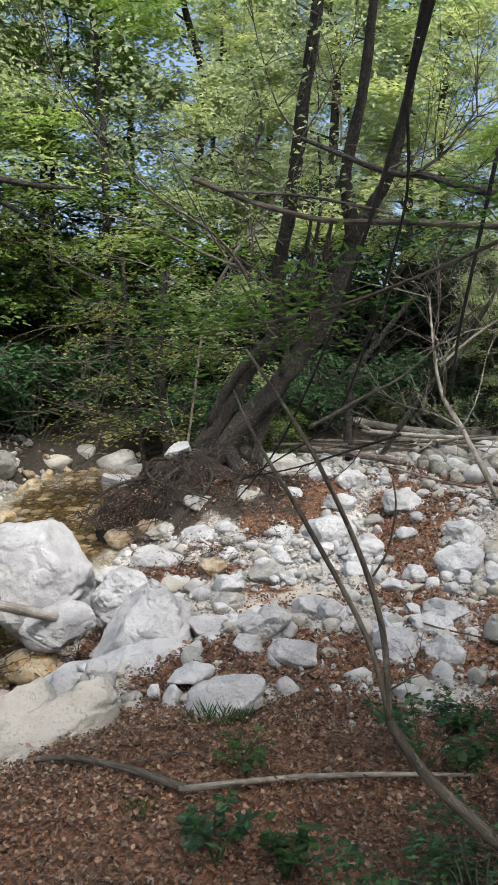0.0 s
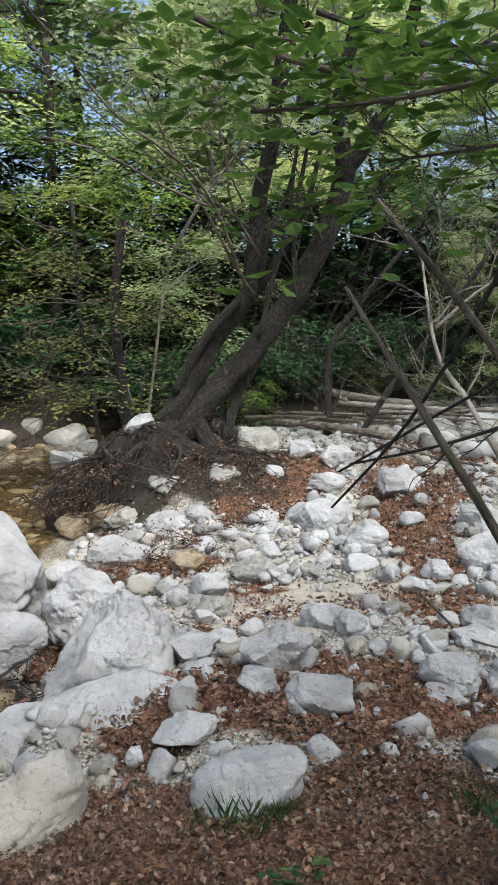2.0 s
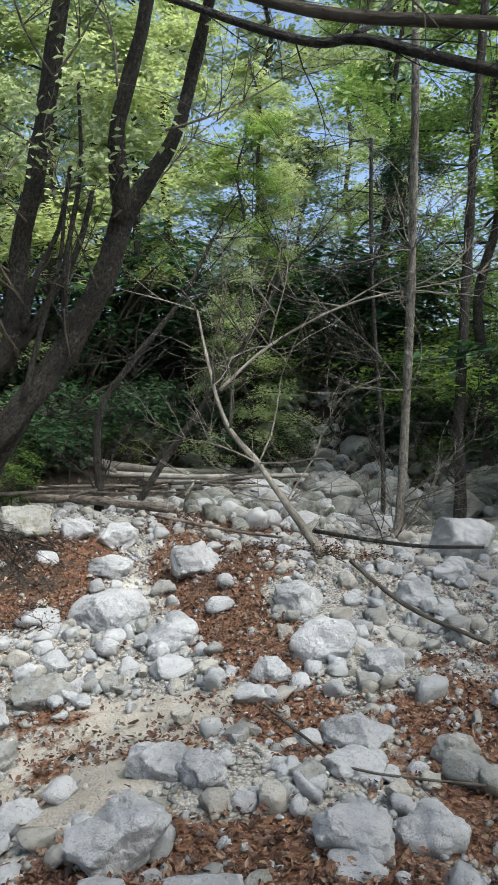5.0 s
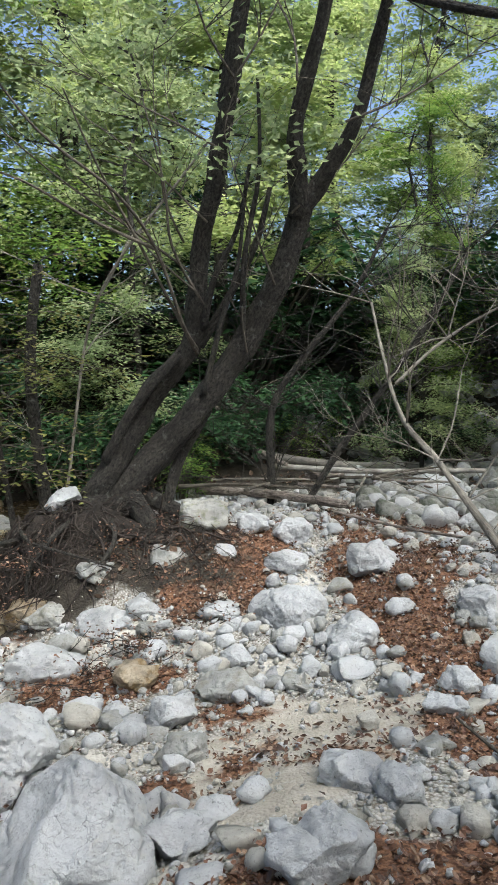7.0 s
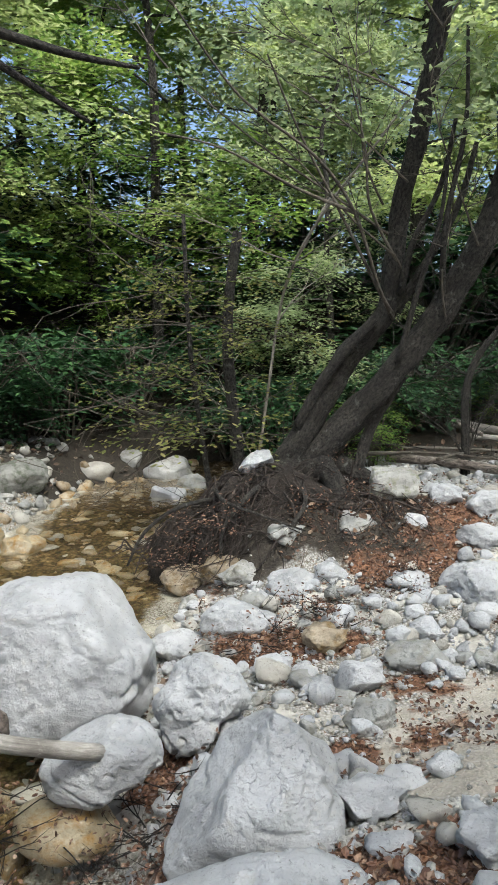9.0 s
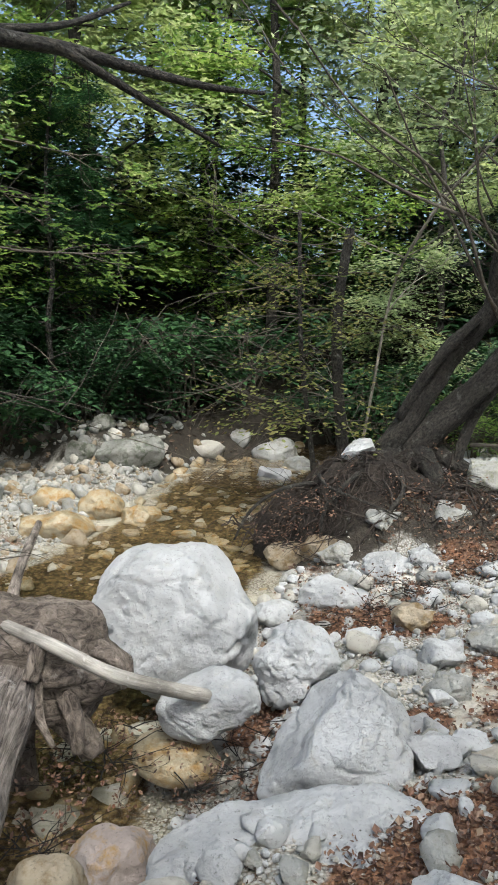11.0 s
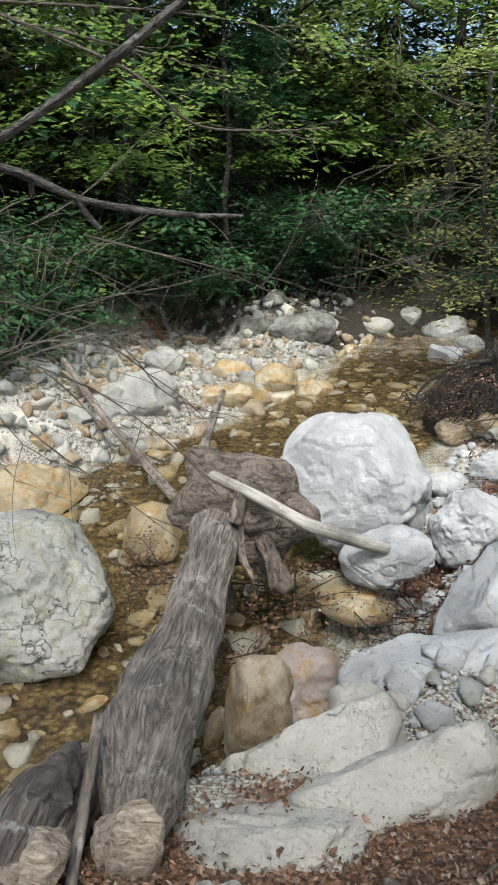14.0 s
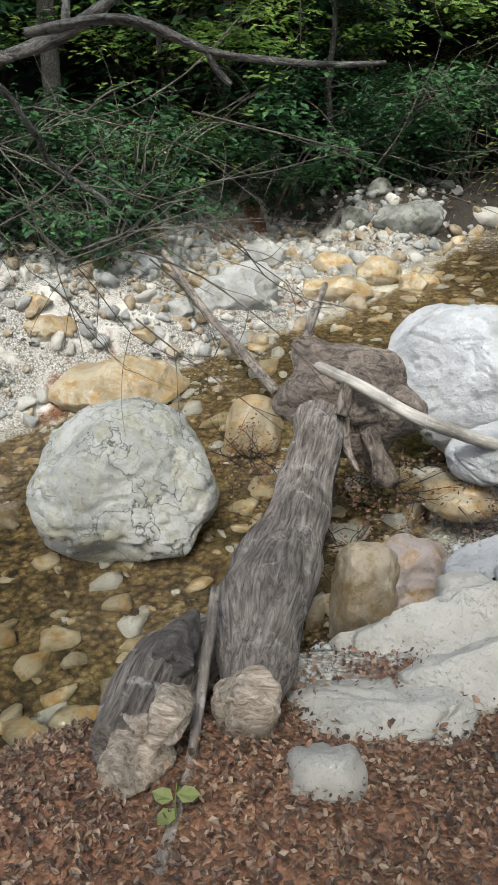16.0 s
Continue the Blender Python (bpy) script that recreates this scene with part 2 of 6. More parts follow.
LEAF_BROWN = leaf_material("fallen_brown_leaves", (0.045, 0.022, 0.016), (0.11, 0.052, 0.035), (0.185, 0.095, 0.064), (0.28, 0.185, 0.135), glow=0.0)
LEAF_DULL = leaf_material("dull_trodden_leaves", (0.035, 0.022, 0.015), (0.08, 0.048, 0.034), (0.15, 0.095, 0.068), (0.29, 0.215, 0.17), glow=0.0)


def water_material():
    m, nt, bsdf, link = material("stream_water")
    bsdf.inputs["Base Color"].default_value = (0.93, 0.9, 0.8, 1)
    bsdf.inputs["Transmission Weight"].default_value = 1.0
    bsdf.inputs["IOR"].default_value = 1.33
    bsdf.inputs["Roughness"].default_value = 0.04
    wave = noise_at(nt, place(nt), 9, 3, 0.5, 0.5)
    link(bump(nt, wave, 0.25, 0.03).outputs[0], bsdf.inputs["Normal"])
    return m


WATER = water_material()
GROUND = ground_material()

# ---- the lie of the land ----
def creek_level(y):
    """Height of the water along the stream, which steps down towards -y."""
    return float(np.interp(y, (-8, 1, 3.4, 5, 7, 9, 12, 16), (-1.0, -0.74, -0.68, -0.44, -0.26, -0.04, 0.06, 0.2)))


CREEK = ((-7.0, -9.0, 1.6), (-5.0, -2.0, 1.5), (-3.7, 0.8, 1.55), (-3.2, 2.8, 1.75), (-3.1, 4.4, 1.45),
         (-2.9, 6.2, 1.05), (-2.8, 8.0, 0.9), (-3.0, 10.2, 0.9), (-2.2, 12.4, 0.6), (0.5, 16.0, 0.4))
HEIGHTS = ((0.9, -2, .36), (0, -.5, .32), (.3, 1, .27), (-.9, .3, .27), (-.4, 2.4, .06), (.3, 2.45, .17), (.9, 3.1, .12), (1.7, 3.4, .08),
           (2.1, 4.8, .13), (-.2, 4.5, -.16), (.4, 4.8, -.1), (.7, 6, .03), (2.4, 6.2, .36), (3.6, 7.4, .22), (.9, 9.1, .44), (1.35, 9.2, .38),
           (3, 11, .5), (-.75, 7.5, .5), (-.3, 7.9, .5), (-.7, 3.3, -.08))
HEIGHTS_FAR = ((-1.15, 3.4, -.5), (-1.1, 2.7, -.5), (-1.25, 2.0, -.42), (-.65, 2.2, .0), (-.75, 1.6, .1), (-1, 5, -.26), (-1.3, 5.8, -.2), (-1.6, 9, .2), (0, 13, .8), (5, 4, .4), (5, 0, .5), (8, 8, .8), (6, 14, 1.2),
               (-6, 8.3, -.12), (-5, 7, -.16), (-5.4, 10.2, .55), (-7, 6, .3), (-8, 3.5, .6), (-8, 9, 1.0), (-4.6, 13.5, 1.4), (-9, 12, 2.0),
               (-2.2, 15, 1.5), (0, 17, 1.6), (-1.35, 1.1, .16), (-1.7, 0, .2), (-2, -3, .4), (-8, -3, .5))
_hx, _hy, _hz = (np.array(c) for c in zip(*(HEIGHTS + HEIGHTS_FAR)))


def creek_distance(x, y):
    """Signed distance from the water's edge, negative in the stream."""
    best = 99.0
    for (ax, ay, aw), (bx, by, bw) in zip(CREEK, CREEK[1:]):
        k = max(0.0, min(1.0, ((x - ax) * (bx - ax) + (y - ay) * (by - ay)) / ((bx - ax) ** 2 + (by - ay) ** 2)))
        best = min(best, math.hypot(x - ax - k * (bx - ax), y - ay - k * (by - ay)) - aw - k * (bw - aw))
    return best


def ground_height(x, y):
    """The ground: smooth banks between spot heights, with the stream cut into them."""
    w = 1.0 / ((_hx - x) ** 2 + (_hy - y) ** 2 + 0.12) ** 2
    z = float((w * _hz).sum() / w.sum())
    back = max(0.0, (y - 12.5) + 0.25 * max(0.0, -x - 3)) + max(0.0, -x - 7.5) * 0.8
    z += 5.0 * (1 - math.exp(-back * 0.09)) + min(6.0, 0.03 * max(0.0, math.hypot(x, y) - 20))
    d = creek_distance(x, y)
    if d < 0.9:
        bed = creek_level(y) - 0.05 - 0.13 * min(1.0, max(0.0, -d / 0.4))
        edge = min(1.0, max(0.0, d / 0.9))
        edge = edge * edge * (3 - 2 * edge)
        z = bed + (z - bed) * edge if z > bed else z
    return z

LITTER_SPOTS = ((0.5, 0.9, 1.3, 1.0), (0.6, 2.45, 0.75, 0.5), (1.55, 5.3, 0.33, 1.1), (1.75, 6.9, 0.55, 0.8), (0.5, 7.2, 0.6, 0.5), (-0.65, 5.35, 0.5, 0.3),
                (2.9, 2.6, 1.2, 1.5), (2.6, 0.6, 1.6, 1.6), (-0.6, 0.2, 1.0, 0.7), (0.4, -1.6, 2.2, 1.9), (-0.1, 2.35, 0.22, 0.5), (1.4, 3.7, 0.25, 0.6),
                (2.4, 8.6, 1.0, 0.7), (-1.1, 4.05, 0.2, 0.25), (-0.15, 3.65, 0.13, 0.3), (0.2, 6.5, 0.45, 0.3))


def litter_cover(x, y):
    """How thickly fallen leaves lie, 0 to 1."""
    best = 0.0
    for cx, cy, rx, ry in LITTER_SPOTS:
        best = max(best, 1.3 - math.hypot((x - cx) / rx, (y - cy) / ry))
    best += 0.45 * noise.noise((x * 1.7, y * 1.7, 3.0)) + 0.2 * noise.noise((x * 6, y * 6, 1.0))
    return min(1.0, max(0.0, best * 2.4))


def sand_cover(x, y):
    """The smooth patch of silt in the middle of the dry bed."""
    d = 1.25 - math.hypot((x - 0.55 - 0.25 * (y - 3.9)) / 0.62, (y - 3.95) / 0.75) + 0.5 * noise.noise((x * 2.6, y * 2.6, 8.0))
    return min(1.0, max(0.0, 2.5 * d))


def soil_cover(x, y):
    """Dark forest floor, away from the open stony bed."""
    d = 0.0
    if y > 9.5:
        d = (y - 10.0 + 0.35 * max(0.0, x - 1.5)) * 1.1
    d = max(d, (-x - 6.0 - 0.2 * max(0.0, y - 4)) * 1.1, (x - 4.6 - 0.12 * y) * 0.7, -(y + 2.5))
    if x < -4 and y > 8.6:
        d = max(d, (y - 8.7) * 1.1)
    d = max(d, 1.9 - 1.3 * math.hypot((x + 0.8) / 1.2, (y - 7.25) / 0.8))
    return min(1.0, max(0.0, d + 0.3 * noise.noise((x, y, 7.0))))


def sheet(name, xs, ys, height, mat, covers=()):
    """A ground or water sheet over a grid that widens outwards."""
    verts = [(x, y, height(x, y)) for y in ys for x in xs]
    n = len(xs)
    faces = [(j * n + i, j * n + i + 1, j * n + n + i + 1, j * n + n + i) for j in range(len(ys) - 1) for i in range(n - 1)]
    mesh = bpy.data.meshes.new(name)
    mesh.from_pydata(verts, [], faces)
    for label, fn in covers:
        layer = mesh.attributes.new(label, "FLOAT", "POINT")
        layer.data.foreach_set("value", [fn(x, y) for x, y, _ in verts])
    mesh.shade_smooth()
    mesh.materials.append(mat)
    return new(name, mesh)


def spread(lo, hi, step, ends):
    inner = list(np.arange(lo, hi, step))
    return [lo - e for e in reversed(ends)] + inner + [hi + e for e in ends]


def rough_ground(x, y):
    z = ground_height(x, y)
    near = 1.0 if abs(x) < 10 and abs(y) < 16 else 0.0
    return z + near * (0.035 * noise.noise((x * 2.3, y * 2.3, 0)) + 0.02 * noise.noise((x * 7, y * 7, 5)) + 0.008 * noise.noise((x * 19, y * 19, 2)))


FAR = (0.6, 1.5, 3, 6, 10, 18, 30, 50, 90, 160, 300)
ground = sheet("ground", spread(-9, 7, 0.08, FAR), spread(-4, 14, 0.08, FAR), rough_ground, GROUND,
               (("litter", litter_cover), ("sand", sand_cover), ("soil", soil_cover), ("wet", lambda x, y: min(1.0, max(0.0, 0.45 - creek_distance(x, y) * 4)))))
tagged(ground, "stony stream bank with gravel, brown leaf litter and soil", "ground", kind="structure")
water = sheet("water", list(np.arange(-10, 1.5, 0.12)), list(np.arange(-10, 15, 0.12)),
              lambda x, y: creek_level(y) + 0.006 * noise.noise((x * 3, y * 3, 1)) - (0.0 if creek_distance(x, y) < 0.5 else 0.6), WATER)
water.visible_shadow = False
tagged(water, "shallow clear amber stream water over stones", "water", kind="structure")


# ---- helpers for things ----
def thing(name, label, category, at=(0, 0, 0), group=""):
    ob = new(name)
    ob.location = at
    return tagged(ob, label, category, group)


def mesh_of(name, verts, faces, mat, smooth=True):
    mesh = bpy.data.meshes.new(name)
    mesh.from_pydata(verts, [], faces)
    lines = GRAINS.pop(id(verts), [])
    if len(lines) == len(verts):
        mesh.attributes.new("grain", "FLOAT_VECTOR", "POINT").data.foreach_set("vector", [c for p in lines for c in p])
    if smooth:
        mesh.shade_smooth()
    mesh.materials.append(mat)
    return mesh


def part(name, mesh, parent, label=""):
    ob = new(name, mesh)
    ob.parent = parent
    ob.matrix_parent_inverse = Matrix.Translation(-parent.location)
    many = name in ("twigwork", "dead_twigwork", "root_tangle", "branchwork", "stemwork", "foliage", "crown")
    return tagged(ob, label, kind="stuff" if many else "")


GRAINS = {}


def tube(points, radii, sides=8, wobble=0.0, seed=0.0, out=None, ridges=0.0, coarse=False, fibre=False):
    """Rings along a smoothed line, closed at both ends: vertices and faces."""
    pts = [Vector(p) for p in points]
    fine, rad = [], []
    steps = 2 if coarse else 16 if ridges else 5 if len(pts) > 2 else 4
    for k in range(len(pts) - 1):
        a, b, c, d = pts[max(0, k - 1)], pts[k], pts[k + 1], pts[min(len(pts) - 1, k + 2)]
        for s in range(steps):
            u = s / steps
            fine.append(0.5 * (2 * b + (c - a) * u + (2 * a - 5 * b + 4 * c - d) * u * u + (3 * b - a - 3 * c + d) * u ** 3))
            rad.append(radii[k] + (radii[k + 1] - radii[k]) * u)
    fine.append(pts[-1])
    rad.append(radii[-1])
    verts, faces = out if out else ([], [])
    lines = GRAINS.setdefault(id(verts), [])
    run = 0.0
    start, side = len(verts), None
    for k, (q, r) in enumerate(zip(fine, rad)):
        run += (q - fine[max(k - 1, 0)]).length
        way = (fine[min(k + 1, len(fine) - 1)] - fine[max(k - 1, 0)]).normalized()
        side = (side - way * side.dot(way)).normalized() if side else way.orthogonal().normalized()
        up = way.cross(side)
        for s in range(sides):
            a = 2 * math.pi * s / sides
            v = side * math.cos(a) + up * math.sin(a)
            k2 = 1 + wobble * noise.noise(q * 3.1 + v * 0.9 + Vector((seed, 0, 0))) * 1.6
            if fibre:
                turn = a + 0.5 * run
                g = Vector((math.cos(turn) * 4, math.sin(turn) * 4, run * 0.8))
                k2 += ridges * (abs(noise.noise(g)) - 0.2 + 0.45 * noise.noise(Vector((g.x * 2.6, g.y * 2.6, run * 1.5))) + 0.9 * noise.noise(Vector((math.cos(a) * 0.9, math.sin(a) * 0.9, run * 2.3))))
            elif ridges:
                g = Vector((math.cos(a) * 5, math.sin(a) * 5, run * 2.2))
                k2 += ridges * (abs(noise.noise(g * 0.9)) - 0.2 + 0.5 * noise.noise(g * 2.3) + 0.6 * noise.noise(Vector((math.cos(a) * 2, math.sin(a) * 2, run * 7))))
            verts.append(q + v * r * k2)
            lines.append((r * math.cos(a) + seed, r * math.sin(a), run))
        if k:
            for s in range(sides):
                i, j = start + (k - 1) * sides, start + k * sides
                faces.append((i + s, i + (s + 1) % sides, j + (s + 1) % sides, j + s))
    last = len(verts) - sides
    faces.append(tuple(start + s for s in reversed(range(sides))))
    faces.append(tuple(last + s for s in range(sides)))
    return verts, faces


def leaf(out, at, along, up, length, width):
    """One pointed leaf, folded a little on its midrib."""
    verts, faces = out
    side = along.cross(up).normalized() * width / 2
    lift = up * width * 0.18
    n = len(verts)
    verts += [at, at + along * length * 0.5 + side + lift, at + along * length, at + along * length * 0.5 - side + lift]
    faces += [(n, n + 1, n + 2), (n, n + 2, n + 3)]


def oval_leaf(out, at, along, up, length, width, curl=0.15):
    """A fuller leaf in four facets, arched along its midrib."""
    verts, faces = out
    side = along.cross(up).normalized() * width / 2
    n = len(verts)
    mid = at + along * length * 0.5 - up * length * curl
    verts += [at, at + along * length * 0.3 + side * 0.9, at + along * length * 0.68 + side * 0.8, at + along * length, at + along * length * 0.68 - side * 0.8, at + along * length * 0.3 - side * 0.9, mid]
    faces += [(n, n + 1, n + 2, n + 6), (n + 6, n + 2, n + 3), (n + 6, n + 3, n + 4), (n, n + 6, n + 4, n + 5)]


def spray(out, rng, base, way, size, leaf_len, count, flat=0.7, shape=leaf):
    """A leafy twig: leaves in two rows along a drooping line."""
    way = way.normalized()
    up = Vector((0, 0, 1))
    side = way.cross(up)
    side = side.normalized() if side.length > 0.05 else Vector((1, 0, 0))
    for k in range(count):
        u = (k + rng.random()) / count
        p = base + way * size * u + Vector((0, 0, -0.25 * size * u * u)) + side * (rng.random() - 0.5) * size * 0.5 + up * (rng.random() - 0.5) * size * 0.25
        s = 1 if k % 2 else -1
        a = (way * 0.6 + side * s * (0.4 + rng.random() * 0.7) + up * (rng.random() - 0.75) * 0.6).normalized()
        n = (up * flat + Vector((rng.random() - 0.5, rng.random() - 0.5, rng.random() - 0.5)) * 1.1).normalized()
        shape(out, p, a, n, leaf_len * (0.7 + 0.6 * rng.random()), leaf_len * (0.4 + 0.25 * rng.random()))


# ---- boulders ----
STONE_WORDS = {"white_limestone": "rough white limestone", "cream_limestone": "cream-coloured limestone", "grey_limestone": "weathered grey limestone",
               "amber_stained_stone": "wet amber-stained", "tan_stone": "dull tan", "pinkish_stone": "pinkish stained", "dark_shaded_stone": "dark shaded",
               "mossy_limestone": "white moss-spotted limestone", "veined_limestone": "pale boulder with black veins,"}


def stone_mesh(seed, w, d, h, mat, detail, cuts=15, lump=0.12, near=0.64):
    """A stone: a ball cut by chance planes, worn, lumpy and pitted."""
    rng = random.Random(seed)
    bm = bmesh.new()
    bmesh.ops.create_icosphere(bm, subdivisions=detail, radius=1.0)
    planes = []
    for _ in range(cuts):
        n = Vector((rng.gauss(0, 1), rng.gauss(0, 1), rng.gauss(0.15, 0.8))).normalized()
        planes.append((n, near + (0.94 - near) * rng.random(), rng.uniform(0.75 + (0.64 - near), 0.97)))
    off = Vector((rng.random() * 50, rng.random() * 50, 0))
    shape = []
    for v in bm.verts:
        p = v.co.copy()
        for n, far, flat in planes:
            over = p.dot(n) - far
            if over > 0:
                p -= n * over * flat
        shape.append(p * (1 + lump * noise.noise(p * 1.7 + off)))
    lo = [min(p[k] for p in shape) for k in range(3)]
    hi = [max(p[k] for p in shape) for k in range(3)]
    ease = min(1.0, w / 0.5)
    for v, p in zip(bm.verts, shape):
        q = Vector((((p.x - lo[0]) / (hi[0] - lo[0]) - 0.5) * w, ((p.y - lo[1]) / (hi[1] - lo[1]) - 0.5) * d, (p.z - lo[2]) / (hi[2] - lo[2]) * h * 1.22 - h * 0.2))
        out = p.normalized()
        crease = abs(noise.noise(q * (7 / ease) + off))
        rough = 0.012 * noise.noise(q * (5 / ease) + off) + 0.026 * min(0.22, crease) + 0.009 * noise.noise(q * (17 / ease) + off) + 0.005 * noise.noise(q * (40 / ease) + off)
        v.co = q + out * rough * ease * (1.5 if w > 0.48 else 1.6)
    mesh = bpy.data.meshes.new("boulder")
    bm.to_mesh(mesh)
    bm.free()
    mesh.shade_smooth()
    mesh.materials.append(mat)
    return mesh


boulder_count = 0


def boulder(x, y, z, w, d, h, turn, mat, detail, label="", seed=None, tilt=0):
    global boulder_count
    boulder_count += 1
    ob = new("boulder", stone_mesh(seed or boulder_count * 7 + 3, w, d, h, mat, detail + (2 if detail > 2 else 1), *((15, 0.12, 0.64) if w > 0.48 else (10, 0.2, 0.5))))
    ob.matrix_world = pose(x, y, z, tilt, 0, turn)
    size = "large" if w > 0.6 else "medium" if w > 0.3 else "small"
    ground_word = "in the shallow stream" if creek_distance(x, y) < 0 else "on leaf litter" if litter_cover(x, y) > 0.6 else "on the gravel bed"
    return tagged(ob, label or f"{size} {STONE_WORDS[mat.name]} stone {ground_word}", "boulder", "stones of the stream bed")


def carved(label, x, y, z, size, turn, mat, planes, seed, relief=1.0, lean=(0, 0), detail=6):
    """A boulder of its own shape: a rounded block cut by the planes given, then worn, creased and pitted."""
    rng = random.Random(seed)
    off = Vector((rng.random() * 50, rng.random() * 50, 0))
    w, d, h = size
    cutters = [(Vector(n).normalized(), far) for n, far in planes]
    bm = bmesh.new()
    bmesh.ops.create_icosphere(bm, subdivisions=detail, radius=1.0)
    for v in bm.verts:
        p = v.co.copy()
        p = p / max(1e-6, (abs(p.x) ** 2.25 + abs(p.y) ** 2.25 + abs(p.z) ** 2.25) ** (1 / 2.25))
        p *= 1 + 0.1 * noise.noise(p * 1.3 + off)
        for n, far in cutters:
            over = p.dot(n) - far - 0.1 * noise.noise(p * 1.9 + off)
            if over > -0.14:
                p -= n * (over if over > 0.14 else (over + 0.14) ** 2 / 0.56) * 0.9
        q = Vector((p.x * w / 2, p.y * d / 2, p.z * h / 2))
        out = p.normalized()
        cut = 0.0
        for scale, depth in ((2.6, 0.032), (6.5, 0.017)):
            crack = noise.noise(Vector((q.x * scale, q.y * scale, q.z * scale * 2.2)) + off * scale)
            cut += depth * max(0.0, 1 - abs(crack) / 0.07) * max(0.0, 0.35 + noise.noise(q * 2.7 + off))
        pit = max(0.0, noise.noise(q * 24 + off) - 0.3) + max(0.0, noise.noise(q * 11 + off * 2) - 0.4)
        rough = 0.024 * noise.noise(q * 3.2 + off) + 0.013 * noise.noise(q * 8 + off) + 0.007 * noise.noise(q * 19 + off) + 0.004 * noise.noise(q * 45 + off) - cut - 0.045 * pit
        v.co = q + out * rough * relief
    mesh = bpy.data.meshes.new("boulder")
    bm.to_mesh(mesh)
    bm.free()
    mesh.shade_smooth()
    mesh.materials.append(mat)
    ob = new("boulder", mesh)
    ob.matrix_world = pose(x, y, z, lean[0], lean[1], turn)
    return tagged(ob, label, "boulder", "stones of the stream bed")


carved("huge pale limestone boulder standing in the stream margin", -1.76, 4.3, 0.0, (1.12, 0.92, 1.08), 12, WHITE,
       (((-0.85, -0.1, -0.5), 0.6), ((0.72, -0.25, 0.62), 0.78), ((-0.15, 0.0, 1), 0.84), ((-0.1, -1, 0.25), 0.8), ((0.9, -0.2, -0.3), 0.86), ((-0.75, -0.2, 0.62), 0.92)), 23, 1.15)
carved("flat-sided pale boulder with a stick resting on it", -1.24, 3.56, -0.13, (0.55, 0.45, 0.38), 12, WHITE,
       (((-0.6, 0, 0.75), 0.62), ((0.6, -0.2, -0.7), 0.7), ((0.1, -0.2, 1), 0.8), ((0, -1, 0), 0.8)), 31, 0.7)
carved("rough white boulder split by dark creases", -0.9, 4.1, -0.08, (0.5, 0.44, 0.5), 8, WHITE,
       (((-0.8, 0, 0.5), 0.8), ((0.6, -0.2, -0.7), 0.6), ((0.6, 0, 0.75), 0.82), ((0, -1, 0.2), 0.8)), 37, 1.5)
carved("pointed pale boulder with a smooth sloping face", -0.42, 3.05, 0.02, (0.76, 0.62, 0.76), 6, WHITE,
       (((-0.74, -0.1, 0.62), 0.5), ((0.92, -0.1, 0.3), 0.72), ((0.1, -0.8, 0.55), 0.68), ((0.55, 0.2, 0.8), 0.8), ((-0.2, -0.95, -0.1), 0.75)), 41, 0.9)
carved("long low slab of pale limestone", -0.46, 2.42, -0.09, (1.08, 0.66, 0.42), 8, WHITE,
       (((-0.1, -0.55, 0.8), 0.5), ((0.7, -0.2, 0.6), 0.78), ((-0.4, -0.1, 0.9), 0.75), ((0.2, -1, 0), 0.75)), 43, 1.3, (0, -14))
carved("smooth greenish amber stone half out of the stream", -1.39, 3.48, -0.43, (0.48, 0.32, 0.28), 10, AMBER, (((-0.2, -0.2, 1), 0.8), ((0.8, -0.2, 0.4), 0.85)), 44, 0.4, (0, 6), 5)
boulder(-1.84, 4.03, -0.72, 0.21, 0.17, 0.12, 24, CREAM, 2)
boulder(-3.31, 4.04, -0.78, 0.45, 0.36, 0.28, 38, AMBER, 3)
boulder(-4.78, 5.91, -0.25, 0.71, 0.57, 0.44, 38, GREY, 3)
boulder(-4.22, 6.88, -0.32, 0.78, 0.62, 0.30, 31, AMBER, 3)
boulder(-4.07, 7.53, -0.25, 0.53, 0.42, 0.33, 28, AMBER, 3)
boulder(-3.60, 7.62, -0.34, 0.46, 0.37, 0.29, 25, AMBER, 3)
boulder(-5.58, 7.37, -0.15, 0.50, 0.40, 0.31, 36, GREY, 3)
boulder(-4.78, 7.66, -0.15, 0.49, 0.39, 0.19, 31, AMBER, 2)
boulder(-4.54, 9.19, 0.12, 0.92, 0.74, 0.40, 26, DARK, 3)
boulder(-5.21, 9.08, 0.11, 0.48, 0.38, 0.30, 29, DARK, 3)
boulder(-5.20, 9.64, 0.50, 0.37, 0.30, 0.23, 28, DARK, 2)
boulder(-4.05, 10.83, 0.03, 0.53, 0.42, 0.26, 21, CREAM, 2)
boulder(-3.78, 11.48, 0.16, 0.41, 0.33, 0.25, 18, GREY, 2)
boulder(-3.11, 11.36, -0.15, 0.75, 0.60, 0.46, 16, GREY, 3)
boulder(-2.73, 9.94, -0.19, 0.47, 0.38, 0.29, 16, WHITE, 3)
boulder(-2.55, 10.72, -0.17, 0.50, 0.40, 0.31, 14, GREY, 3)
boulder(-1.64, 6.75, -0.28, 0.50, 0.40, 0.22, 14, TAN, 3)
boulder(-1.18, 6.51, -0.15, 0.31, 0.25, 0.19, 11, GREY, 3)
boulder(-0.76, 6.71, 0.17, 0.35, 0.28, 0.17, 7, GREY, 3)
boulder(-0.66, 6.18, -0.14, 0.40, 0.32, 0.23, 7, WHITE, 3)
